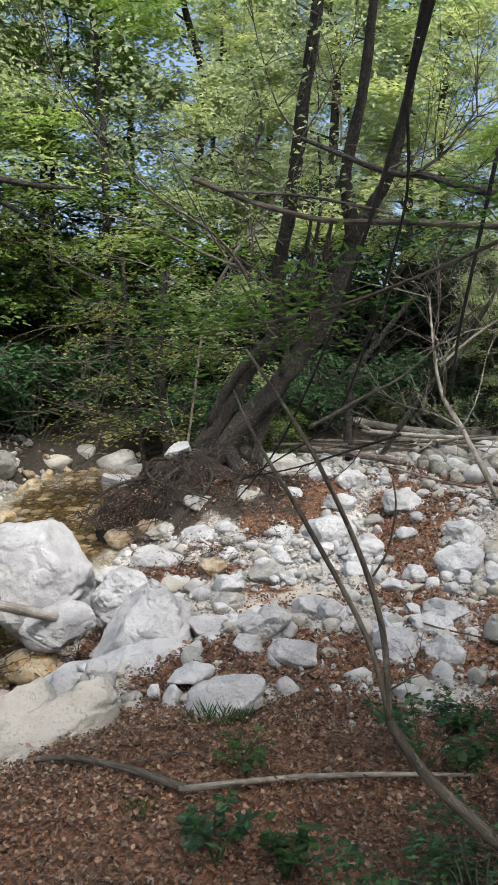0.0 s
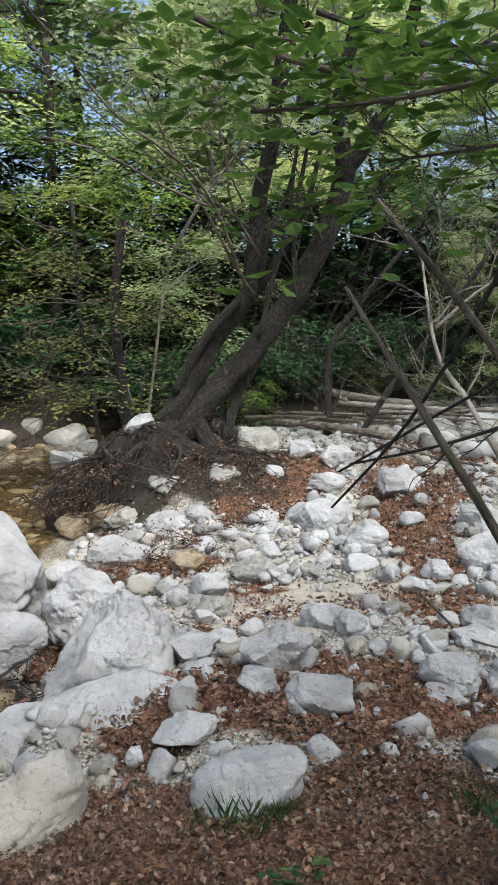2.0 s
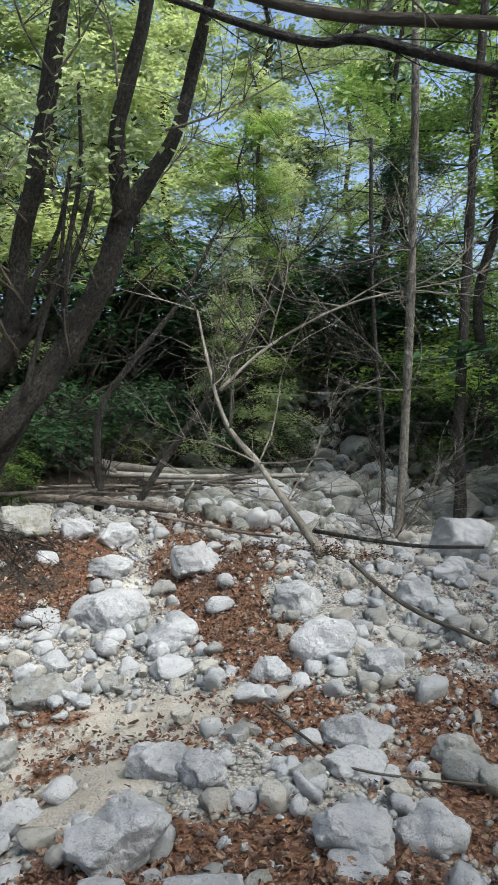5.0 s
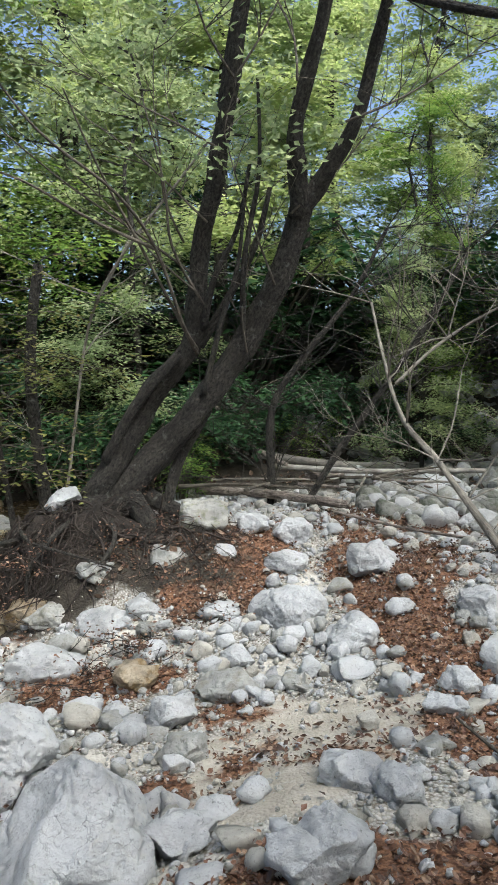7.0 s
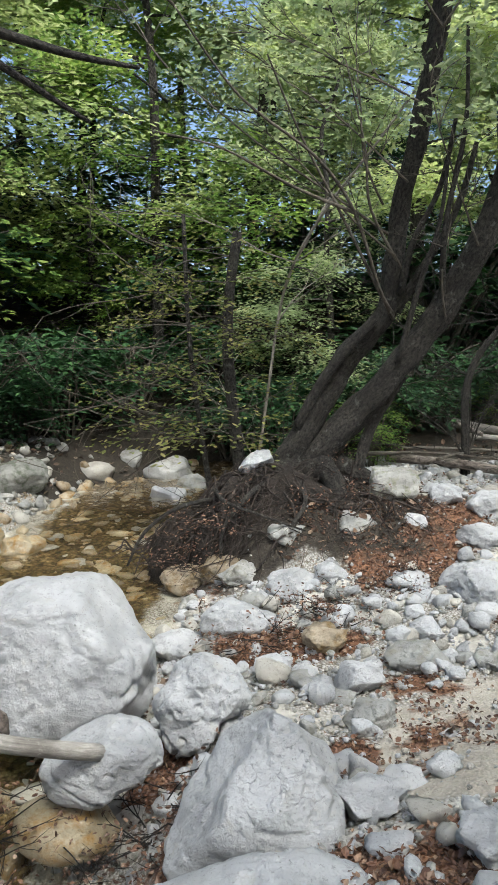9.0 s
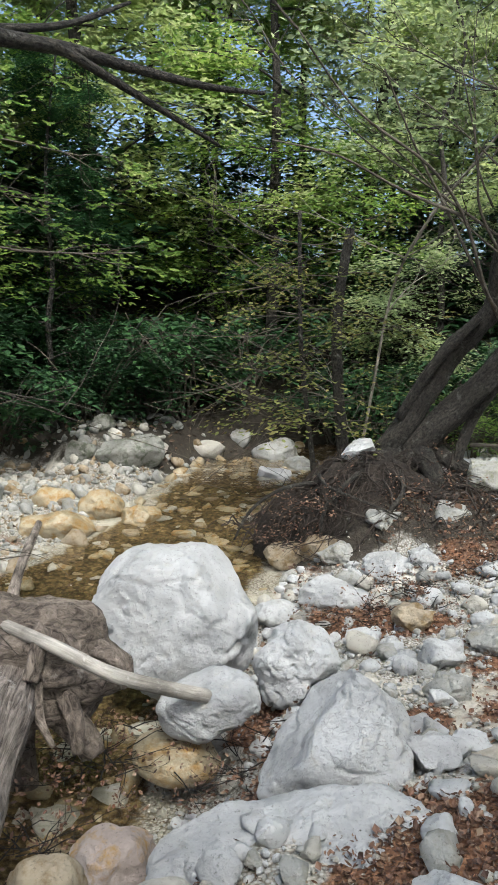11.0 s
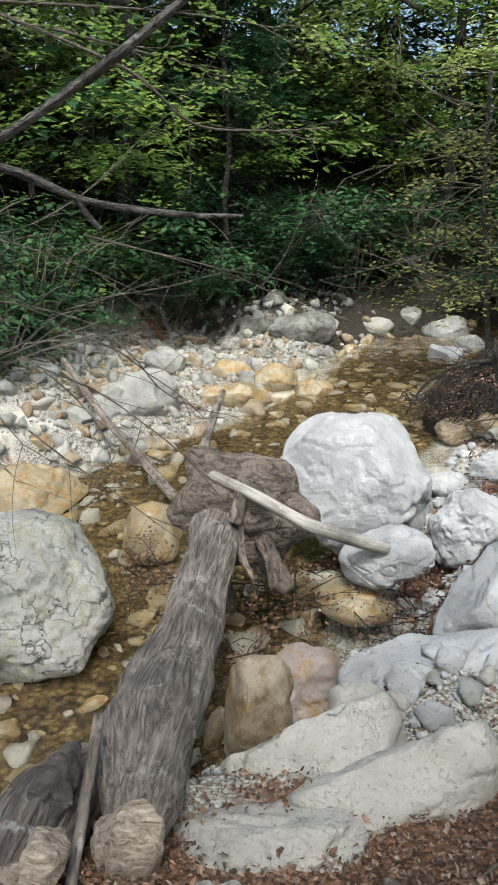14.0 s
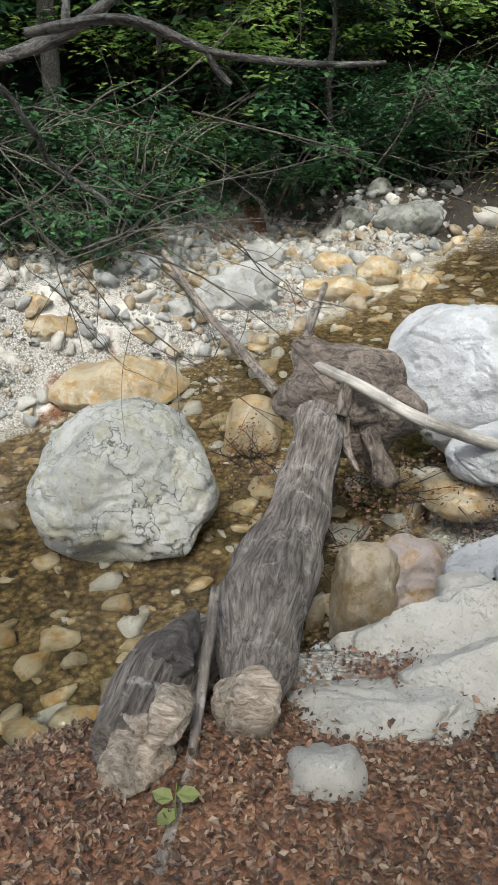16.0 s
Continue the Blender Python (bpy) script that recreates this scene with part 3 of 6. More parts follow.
boulder(-0.36, 6.26, -0.02, 0.25, 0.20, 0.15, 5, WHITE, 2)
boulder(-0.95, 5.98, -0.19, 0.22, 0.18, 0.14, 10, GREY, 2)
boulder(-1.38, 5.43, -0.35, 0.39, 0.31, 0.15, 15, WHITE, 3)
boulder(-0.99, 5.64, -0.23, 0.56, 0.45, 0.21, 11, WHITE, 3)
boulder(-0.36, 5.29, -0.18, 0.26, 0.21, 0.16, 5, TAN, 2)
boulder(-0.64, 4.85, -0.21, 0.24, 0.19, 0.10, 9, WHITE, 2)
boulder(-0.30, 4.42, -0.16, 0.15, 0.12, 0.09, 6, WHITE, 2)
boulder(-0.44, 4.78, -0.17, 0.13, 0.10, 0.08, 7, WHITE, 2)
boulder(-0.10, 4.56, -0.16, 0.29, 0.23, 0.18, 2, WHITE, 3)
boulder(-0.41, 4.70, -0.17, 0.14, 0.11, 0.09, 6, WHITE, 2)
boulder(-0.30, 4.41, -0.16, 0.15, 0.12, 0.09, 5, WHITE, 2)
boulder(-0.61, 4.71, -0.19, 0.21, 0.16, 0.13, 8, CREAM, 2)
boulder(-1.11, 6.47, -0.13, 0.27, 0.22, 0.17, 11, GREY, 3)
boulder(-0.32, 5.19, -0.17, 0.28, 0.22, 0.16, 4, TAN, 3)
boulder(0.32, 5.30, -0.09, 0.22, 0.17, 0.14, -3, WHITE, 3)
boulder(0.14, 5.23, -0.11, 0.17, 0.13, 0.11, -1, WHITE, 2)
boulder(0.24, 4.87, -0.11, 0.40, 0.32, 0.15, -3, GREY, 3)
boulder(0.73, 5.88, 0.02, 0.59, 0.47, 0.25, -7, WHITE, 4)
boulder(1.09, 5.36, -0.01, 0.35, 0.28, 0.22, -12, WHITE, 3)
boulder(-0.03, 4.14, -0.15, 0.27, 0.22, 0.14, 1, GREY, 3)
boulder(-0.06, 4.00, -0.14, 0.13, 0.10, 0.08, 1, WHITE, 2)
boulder(0.68, 3.35, 0.10, 0.30, 0.24, 0.13, -12, WHITE, 3)
boulder(0.80, 3.16, 0.12, 0.21, 0.17, 0.13, -15, WHITE, 3)
boulder(0.42, 2.68, 0.15, 0.33, 0.27, 0.20, -9, WHITE, 4)
boulder(-0.02, 3.11, 0.01, 0.28, 0.23, 0.13, 1, WHITE, 3)
boulder(-0.06, 3.53, -0.09, 0.14, 0.11, 0.09, 2, WHITE, 2)
boulder(0.27, 3.39, 0.03, 0.15, 0.12, 0.09, -5, WHITE, 2)
boulder(0.12, 3.34, -0.01, 0.18, 0.15, 0.08, -2, WHITE, 2)
boulder(0.22, 6.06, 0.02, 0.33, 0.26, 0.13, -2, WHITE, 2)
boulder(0.84, 7.04, 0.13, 0.39, 0.32, 0.18, -7, WHITE, 3)
boulder(1.55, 6.68, 0.19, 0.43, 0.34, 0.27, -14, WHITE, 3)
boulder(0.13, 7.46, 0.44, 0.46, 0.37, 0.29, -1, MOSSY, 3)
boulder(0.61, 7.56, 0.38, 0.32, 0.25, 0.20, -5, WHITE, 3)
boulder(0.97, 7.53, 0.30, 0.39, 0.32, 0.24, -7, WHITE, 3)
boulder(1.23, 6.46, 0.06, 0.23, 0.18, 0.14, -11, GREY, 2)
boulder(0.32, 7.06, 0.27, 0.20, 0.16, 0.12, -2, WHITE, 2)
boulder(1.51, 5.68, 0.11, 0.21, 0.17, 0.12, -16, WHITE, 2)
boulder(0.98, 5.25, -0.04, 0.17, 0.14, 0.11, -11, WHITE, 2)
boulder(0.72, 5.53, -0.01, 0.16, 0.13, 0.10, -8, WHITE, 2)
boulder(1.02, 4.97, -0.07, 0.29, 0.23, 0.12, -12, WHITE, 2)
boulder(-1.71, 14.30, 0.14, 0.54, 0.43, 0.33, 7, WHITE, 2)
boulder(2.02, 5.39, 0.14, 0.34, 0.27, 0.21, -21, WHITE, 3)
boulder(1.85, 4.49, 0.11, 0.37, 0.30, 0.23, -23, WHITE, 3)
boulder(1.47, 4.34, 0.07, 0.23, 0.18, 0.13, -19, WHITE, 3)
boulder(1.31, 4.09, 0.06, 0.23, 0.18, 0.09, -18, WHITE, 2)
boulder(1.84, 4.24, 0.10, 0.11, 0.09, 0.07, -24, WHITE, 2)
boulder(2.11, 4.20, 0.10, 0.23, 0.18, 0.14, -27, WHITE, 3)
boulder(2.86, 5.24, 0.17, 0.29, 0.23, 0.18, -29, WHITE, 3)
boulder(1.37, 3.47, 0.08, 0.13, 0.11, 0.08, -22, WHITE, 2)
boulder(1.59, 3.41, 0.07, 0.32, 0.25, 0.14, -26, WHITE, 3)
boulder(1.45, 3.14, 0.09, 0.26, 0.21, 0.10, -25, WHITE, 3)
boulder(1.22, 3.04, 0.10, 0.13, 0.10, 0.08, -22, WHITE, 2)
boulder(1.10, 3.02, 0.11, 0.09, 0.07, 0.06, -20, WHITE, 2)
boulder(1.17, 3.22, 0.11, 0.12, 0.10, 0.06, -20, WHITE, 2)
boulder(1.20, 2.59, 0.11, 0.27, 0.22, 0.17, -26, WHITE, 3)
boulder(1.49, 2.57, 0.09, 0.24, 0.19, 0.15, -32, WHITE, 3)
boulder(0.92, 2.97, 0.11, 0.11, 0.09, 0.07, -17, WHITE, 2)
boulder(1.91, 3.12, 0.08, 0.21, 0.17, 0.13, -33, GREY, 3)
boulder(1.85, 2.94, 0.08, 0.19, 0.15, 0.12, -34, GREY, 2)
boulder(5.06, 8.26, 0.27, 0.62, 0.49, 0.38, -32, GREY, 3)
boulder(3.90, 6.31, 0.26, 0.57, 0.46, 0.35, -32, WHITE, 3)
boulder(3.04, 9.64, 0.41, 0.46, 0.37, 0.29, -17, WHITE, 2)
boulder(2.72, 8.39, 0.29, 0.34, 0.27, 0.19, -18, WHITE, 2)
boulder(4.11, 9.72, 0.40, 0.66, 0.53, 0.26, -23, GREY, 3)
boulder(5.44, 11.91, 0.78, 0.64, 0.51, 0.36, -25, GREY, 2)
boulder(4.94, 12.09, 0.72, 0.41, 0.33, 0.23, -22, GREY, 2)
boulder(4.78, 9.88, 0.44, 0.27, 0.22, 0.17, -26, WHITE, 2)
boulder(3.16, 8.39, 0.24, 0.50, 0.40, 0.19, -21, WHITE, 2)
boulder(2.42, 5.36, 0.17, 0.14, 0.12, 0.09, -25, WHITE, 2)
boulder(3.32, 5.53, 0.25, 0.31, 0.25, 0.19, -32, WHITE, 3)
boulder(2.27, 4.87, 0.13, 0.15, 0.12, 0.08, -25, WHITE, 2)
boulder(0.09, 2.11, 0.09, 0.29, 0.23, 0.11, 5, WHITE, 3)
boulder(0.41, 2.69, 0.15, 0.31, 0.24, 0.16, -2, WHITE, 3)
boulder(0.34, 2.42, 0.16, 0.17, 0.14, 0.11, -1, WHITE, 2)
boulder(0.61, 2.34, 0.14, 0.29, 0.23, 0.13, -7, WHITE, 3)
boulder(1.16, 2.45, 0.11, 0.19, 0.15, 0.07, -18, WHITE, 2)
carved("big rounded pale boulder with black veins in the stream", -3.16, 2.47, -0.55, (1.24, 1.12, 1.3), 40, VEINED,
       (((0.3, -0.8, 0.5), 0.82), ((-0.6, 0, 0.8), 0.85), ((0.6, 0, 0.8), 0.85), ((0, -0.7, -0.7), 0.7), ((-0.8, -0.3, -0.6), 0.75), ((0.8, -0.3, -0.6), 0.75), ((0.9, 0, 0.1), 0.88)), 47, 1.5)
STRATA = (((0, -0.5, 0.86), 0.45), ((0, 0.8, 0.6), 0.6), ((0.9, -0.3, 0.3), 0.8), ((-0.95, -0.2, 0.2), 0.8), ((0.3, -0.9, 0.2), 0.7))
carved("angular slab of cracked cream limestone on the bank", -0.74, 1.52, 0.08, (0.66, 0.36, 0.34), 44, CREAM, STRATA, 51, 1.25, (6, -16), 5)
carved("angular slab of cracked cream limestone on the bank", -0.46, 1.44, 0.12, (0.78, 0.34, 0.36), 46, CREAM, STRATA, 52, 1.25, (10, -13), 5)
carved("flat cracked cream rock ledge under leaf litter", -0.72, 1.05, 0.1, (0.62, 0.4, 0.2), 30, CREAM, STRATA[1:], 53, 1.3, (8, -4), 5)
carved("small upright cream stone wedged beside a slab", -0.94, 1.36, 0.0, (0.2, 0.17, 0.3), 30, CREAM, STRATA, 54, 0.4, (0, 8), 4)
carved("pale broken stone lying in leaf litter", -0.67, 0.7, 0.22, (0.22, 0.19, 0.16), 30, CREAM, STRATA[2:], 55, 0.9, (0, -10), 4)
carved("tan stained boulder wedged against the log", -1.17, 1.86, -0.14, (0.3, 0.3, 0.5), 34, TAN, STRATA[2:], 56, 1.0, (0, 6), 5)
carved("pinkish boulder with amber stains in the stream", -1.23, 2.44, -0.4, (0.42, 0.4, 0.48), 28, PINK, STRATA[2:], 57, 0.9, (0, 4), 5)
carved("small smooth pale stone at the water's edge", -0.78, 1.93, 0.0, (0.26, 0.2, 0.2), 20, CREAM, STRATA[3:], 58, 0.3, (0, -8), 4)
carved("yellowish wet stone standing in the stream", -3.12, 3.75, -0.5, (0.46, 0.4, 0.5), 36, AMBER, STRATA[2:], 59, 0.6, (0, 5), 5)
carved("rough white boulder on leaf litter with mossy edge", 0.36, 1.5, 0.3, (0.36, 0.22, 0.2), 20, WHITE, (((0, -0.8, 0.6), 0.6), ((0.2, 0, 1), 0.7), ((-0.8, -0.3, 0.4), 0.8)), 60, 0.8, (0, -9), 5)
boulder(-4.74, 3.96, -0.80, 1.28, 1.02, 0.48, 47, AMBER, 4)
boulder(-3.34, 4.10, -0.77, 0.40, 0.32, 0.25, 36, AMBER, 3)
boulder(-5.42, 3.78, -0.23, 0.54, 0.43, 0.27, 52, AMBER, 3)
boulder(-5.54, 3.77, 0.04, 0.34, 0.27, 0.18, 52, AMBER, 2)
boulder(-4.93, 5.47, -0.20, 0.46, 0.37, 0.29, 40, GREY, 3)
boulder(-4.85, 5.85, -0.24, 0.81, 0.65, 0.34, 37, GREY, 3)
boulder(-5.00, 5.07, -0.22, 0.33, 0.27, 0.20, 42, GREY, 2)
boulder(-5.66, 5.40, 0.13, 0.24, 0.19, 0.14, 44, WHITE, 2)
boulder(-5.00, 4.55, -0.33, 0.29, 0.23, 0.13, 45, AMBER, 2)
boulder(-2.37, 1.01, -0.90, 0.10, 0.08, 0.06, 58, WHITE, 2)


# ---- the leaning double-trunked tree on its washed-out root mound ----
def limbs(parent, name, mat, lines, sides=7, wobble=0.1, label="", ridges=0.0):
    """Each line, (radius at the foot, radius at the tip, points), a limb of its own."""
    made = []
    for k, (r0, r1, pts) in enumerate(lines):
        n = len(pts)
        v, f = tube(pts, [r0 + (r1 - r0) * i / (n - 1) for i in range(n)], sides, wobble, k * 3.7 + r0, ridges=ridges)
        made.append(part(name, mesh_of(name, v, f, mat), parent, label))
    return made


def twigs(out, rng, start, way, length, radius, depth=2, droop=0.0):
    """A forking twig with side shoots; returns the tips."""
    tips, pts, p, w = [], [Vector(start)], Vector(start), Vector(way).normalized()
    for _ in range(4):
        w = (w + Vector((rng.gauss(0, 0.16), rng.gauss(0, 0.16), rng.gauss(0.02 - droop, 0.12)))).normalized()
        p = p + w * length / 4
        pts.append(p.copy())
    tube(pts, [radius * (1 - 0.17 * k) for k in range(5)], 5, 0.0, 0, out, coarse=True)
    tips.append((p.copy(), w.copy()))
    if depth:
        for k in range(1, 5):
            for _ in range(2 if depth > 1 else 1):
                side = (w + Vector((rng.gauss(0, 0.7), rng.gauss(0, 0.7), rng.gauss(0.1, 0.45)))).normalized()
                tips += twigs(out, rng, pts[k], side, length * rng.uniform(0.35, 0.6), radius * 0.5, depth - 1, droop)
    return tips


tree = thing("leaning_tree", "dark double-trunked tree leaning from exposed roots", "tree", (-0.6, 7.6, 0.5))
trunk_lines = (
    (0.135, 0.045, ((-1.12, 7.62, 0.3), (-0.96, 7.6, 0.66), (-0.7, 7.55, 1.05), (-0.32, 7.5, 1.72), (0.05, 7.4, 2.18), (0.13, 7.2, 2.9), (0.29, 6.85, 3.63), (0.46, 6.4, 4.6), (0.62, 6.0, 5.4), (0.8, 5.6, 6.6))),
    (0.155, 0.088, ((-0.84, 7.68, 0.2), (-0.68, 7.62, 0.66), (-0.5, 7.6, 0.9), (-0.04, 7.5, 1.42), (0.4, 7.37, 1.98), (0.7, 7.18, 2.48), (0.88, 7.0, 2.85), (1.0, 6.8, 3.3))),
    (0.085, 0.04, ((0.98, 6.82, 3.22), (0.92, 6.6, 3.55), (0.89, 6.4, 3.84), (1.05, 6.0, 4.49), (1.2, 5.3, 5.8))),
    (0.08, 0.035, ((1.0, 6.82, 3.25), (1.16, 6.65, 3.5), (1.36, 6.4, 3.84), (1.48, 6.1, 4.38), (1.6, 5.2, 5.2))),
    (0.055, 0.045, ((-0.26, 7.66, 0.3), (-0.2, 7.62, 0.7), (-0.06, 7.6, 1.15), (0.2, 7.5, 1.58))),
)
limbs(tree, "trunk", BARK, trunk_lines, 22, 0.2, ridges=0.14)
limbs(tree, "branch", BARK, (
    (0.055, 0.04, ((-0.76, 7.5, 1.1), (-0.46, 7.36, 1.62), (-0.06, 7.3, 2.08))),
    (0.045, 0.02, ((0.12, 7.4, 2.15), (0.34, 7.3, 2.5), (0.62, 7.2, 3.0), (0.75, 7.1, 3.5))),
    (0.035, 0.015, ((0.16, 7.3, 2.3), (0.25, 7.1, 2.7), (0.45, 6.9, 3.1), (0.55, 6.7, 3.6))),
    (0.03, 0.012, ((0.52, 7.3, 2.1), (0.5, 6.9, 2.8), (0.62, 6.7, 3.5), (0.6, 6.5, 4.2))),
    (0.03, 0.012, ((0.15, 7.3, 1.7), (0.3, 7.1, 2.3), (0.45, 6.9, 2.8), (0.5, 6.7, 3.3))),
), 8, 0.08)
limbs(tree, "branch", TWIG, (
    (0.02, 0.006, ((0.1, 7.38, 2.12), (-0.02, 6.95, 2.3), (-0.22, 6.55, 2.86), (-0.49, 6.15, 3.19), (-0.97, 5.68, 3.49), (-1.3, 5.2, 3.9))),
    (0.018, 0.006, ((0.1, 7.38, 2.08), (-0.05, 6.95, 2.34), (-0.35, 6.54, 2.9), (-0.61, 6.19, 3.37), (-0.8, 5.8, 3.8))),
    (0.016, 0.005, ((0.17, 7.28, 2.5), (-0.1, 6.9, 2.95), (-0.15, 6.7, 3.4), (-0.3, 6.5, 4.0))),
    (0.016, 0.005, ((-0.22, 6.55, 2.86), (-0.7, 6.4, 3.05), (-1.2, 6.2, 3.3), (-1.7, 6.0, 3.4))),
    (0.014, 0.005, ((0.18, 7.25, 2.7), (-0.4, 7.1, 3.1), (-1.1, 7.1, 3.6), (-1.9, 7.2, 4.3))),
), 6, 0.0)
rng = random.Random(11)
fine = ([], [])
tips = []
for base, way, length in (((0.2, 6.94, 3.16), (-0.7, -0.2, 0.7), 1.3), ((0.31, 6.68, 3.68), (-0.8, 0.1, 0.6), 1.5), ((0.41, 6.39, 4.13), (-0.6, -0.3, 0.8), 1.6), ((0.41, 6.39, 4.13), (0.7, 0, 0.8), 1.4),
                          ((0.54, 7.19, 2.08), (-0.1, 0.1, 1), 1.2), ((0.77, 6.96, 2.64), (-0.3, -0.1, 1), 1.3), ((0.88, 6.69, 3.18), (0.7, 0.2, 0.6), 1.4), ((0.84, 5.97, 3.95), (-0.3, 0.2, 1), 1.4),
                          ((1.2, 6.01, 3.68), (0.8, 0.2, 0.4), 1.5), ((0.0, 7.0, 3.0), (-0.6, -0.2, 0.8), 1.6), ((0.1, 7.1, 2.6), (-0.9, -0.1, 0.6), 1.5), ((0.6, 6.0, 5.2), (-0.8, 0.1, 0.6), 1.8),
                          ((0.8, 5.6, 6.6), (-0.5, 0.4, 0.7), 1.8), ((0.8, 5.6, 6.6), (0.5, 0.4, 0.7), 1.8), ((1.2, 5.3, 5.8), (0.4, 0.5, 0.6), 1.8), ((1.6, 5.2, 5.2), (0.7, 0.4, 0.5), 1.8), ((-1.3, 5.2, 3.9), (-0.6, -0.1, 0.5), 1.0), ((-1.9, 7.2, 4.3), (-0.6, 0.2, 0.5), 1.4)):
    tips += twigs(fine, rng, base, way, length, 0.011, 2)
part("twigwork", mesh_of("twigwork", *fine, TWIG), tree, "fine grey-brown bare twigs")
crown = ([], [])
for p, w in tips:
    if p.z > 3.3:
        spray(crown, rng, p, w, 0.45, 0.075, 9, 0.4)
part("crown", mesh_of("crown", *crown, LEAF_GREY, False), tree, "thin greyish green leaves")

mound_v, mound_f, cols, rows_n = [], [], 46, 30
for j in range(rows_n):
    for i in range(cols):
        u, v = i / (cols - 1) * 2 - 1, j / (rows_n - 1) * 2 - 1
        x, y = -0.9 + 1.3 * u, 7.45 + 0.85 * v
        r = math.hypot(u, v * 0.95)
        h = ground_height(x, y)
        top = 0.62 * max(0.0, 1 - r ** 2.6)
        z = max(h - 0.15, min(h + 0.45, -0.12 + top * 1.25)) if r < 1 else h - 0.25
        z += 0.12 * noise.noise((x * 3, y * 3, 9)) + 0.09 * noise.noise((x * 9, y * 9, 4)) + 0.04 * noise.noise((x * 21, y * 21, 4))
        mound_v.append((x + 0.08 * noise.noise((x * 4, y * 4, z)), y, z))
mound_f = [(j * cols + i, j * cols + i + 1, (j + 1) * cols + i + 1, (j + 1) * cols + i) for j in range(rows_n - 1) for i in range(cols - 1)]
SOIL = bark_material("root_soil", (0.01, 0.008, 0.006), (0.045, 0.034, 0.027), (0.075, 0.06, 0.05), (6, 6, 6), 0.95, 0.06)
part("root_ball", mesh_of("root_ball", mound_v, mound_f, SOIL), tree, "dark soil bound by roots")
rng = random.Random(5)
roots = ([], [])
for k in range(400):
    u, v = rng.uniform(-1.1, 0.95), rng.uniform(-1, 0.3)
    if u * u + v * v > 1.05 or (u > -0.1 and rng.random() < 0.35):
        continue
    p = Vector((-0.9 + 1.25 * u, 7.4 + 0.8 * v, 0))
    a = rng.uniform(0, 2 * math.pi)
    pts = []
    step = rng.uniform(0.07, 0.2)
    for s in range(6):
        uu, vv = (p.x + 0.9) / 1.3, (p.y - 7.45) / 0.85
        top = 0.62 * max(0.0, 1 - math.hypot(uu, vv * 0.95) ** 2.6) * 1.25 - 0.1
        p.z = max(ground_height(p.x, p.y) + 0.01, min(top, ground_height(p.x, p.y) + 0.5)) + abs(rng.gauss(0, 0.06))
        pts.append(p.copy())
        a += rng.gauss(0, 0.75)
        p += Vector((math.cos(a) * step, math.sin(a) * step * 0.8 - 0.02, 0))
    r = rng.choice((0.0025, 0.003, 0.003, 0.004, 0.004, 0.005, 0.006, 0.008, 0.012))
    tube(pts, [r, r, r * 0.9, r * 0.75, r * 0.6, r * 0.35], 5, 0.1, k, roots)
for k in range(30):
    x = rng.uniform(-2.05, -0.5)
    y = 6.62 + 0.25 * abs(x + 1.2) + rng.gauss(0, 0.05)
    z = rng.uniform(0.1, 0.42)
    pts = [Vector((x, y, z)), Vector((x - 0.05 + rng.gauss(0, 0.08), y - 0.08, z - 0.12)), Vector((x - 0.1 + rng.gauss(0, 0.12), y - 0.12, z - 0.28)), Vector((x - 0.15 + rng.gauss(0, 0.15), y - 0.16, z - 0.4))]
    r = rng.choice((0.002, 0.003, 0.004, 0.006))
    tube(pts, [r, r * 0.9, r * 0.7, r * 0.4], 5, 0, k, roots)
part("root_tangle", mesh_of("root_tangle", *roots, ROOT), tree, "tangled dark exposed roots")
fine = ([], [])
for k in range(38):
    u, v = rng.uniform(-1.05, 0.75), rng.uniform(-1.0, 0.2)
    if u * u + v * v > 1.1:
        continue
    x, y = -0.9 + 1.3 * u, 7.45 + 0.85 * v
    top = max(ground_height(x, y), min(ground_height(x, y) + 0.42, -0.12 + 0.78 * max(0.0, 1 - math.hypot(u, v * 0.95) ** 2.6)))
    twigs(fine, rng, (x, y, top + rng.uniform(-0.05, 0.08)), (rng.gauss(-0.4, 0.8), rng.gauss(-0.4, 0.6), rng.gauss(0.05, 0.35)), rng.uniform(0.25, 0.6), rng.choice((0.005, 0.007, 0.01)), 1, 0.04)
part("dead_twigwork", mesh_of("dead_twigwork", *fine, ROOT), tree, "thin dead roots and twigs")
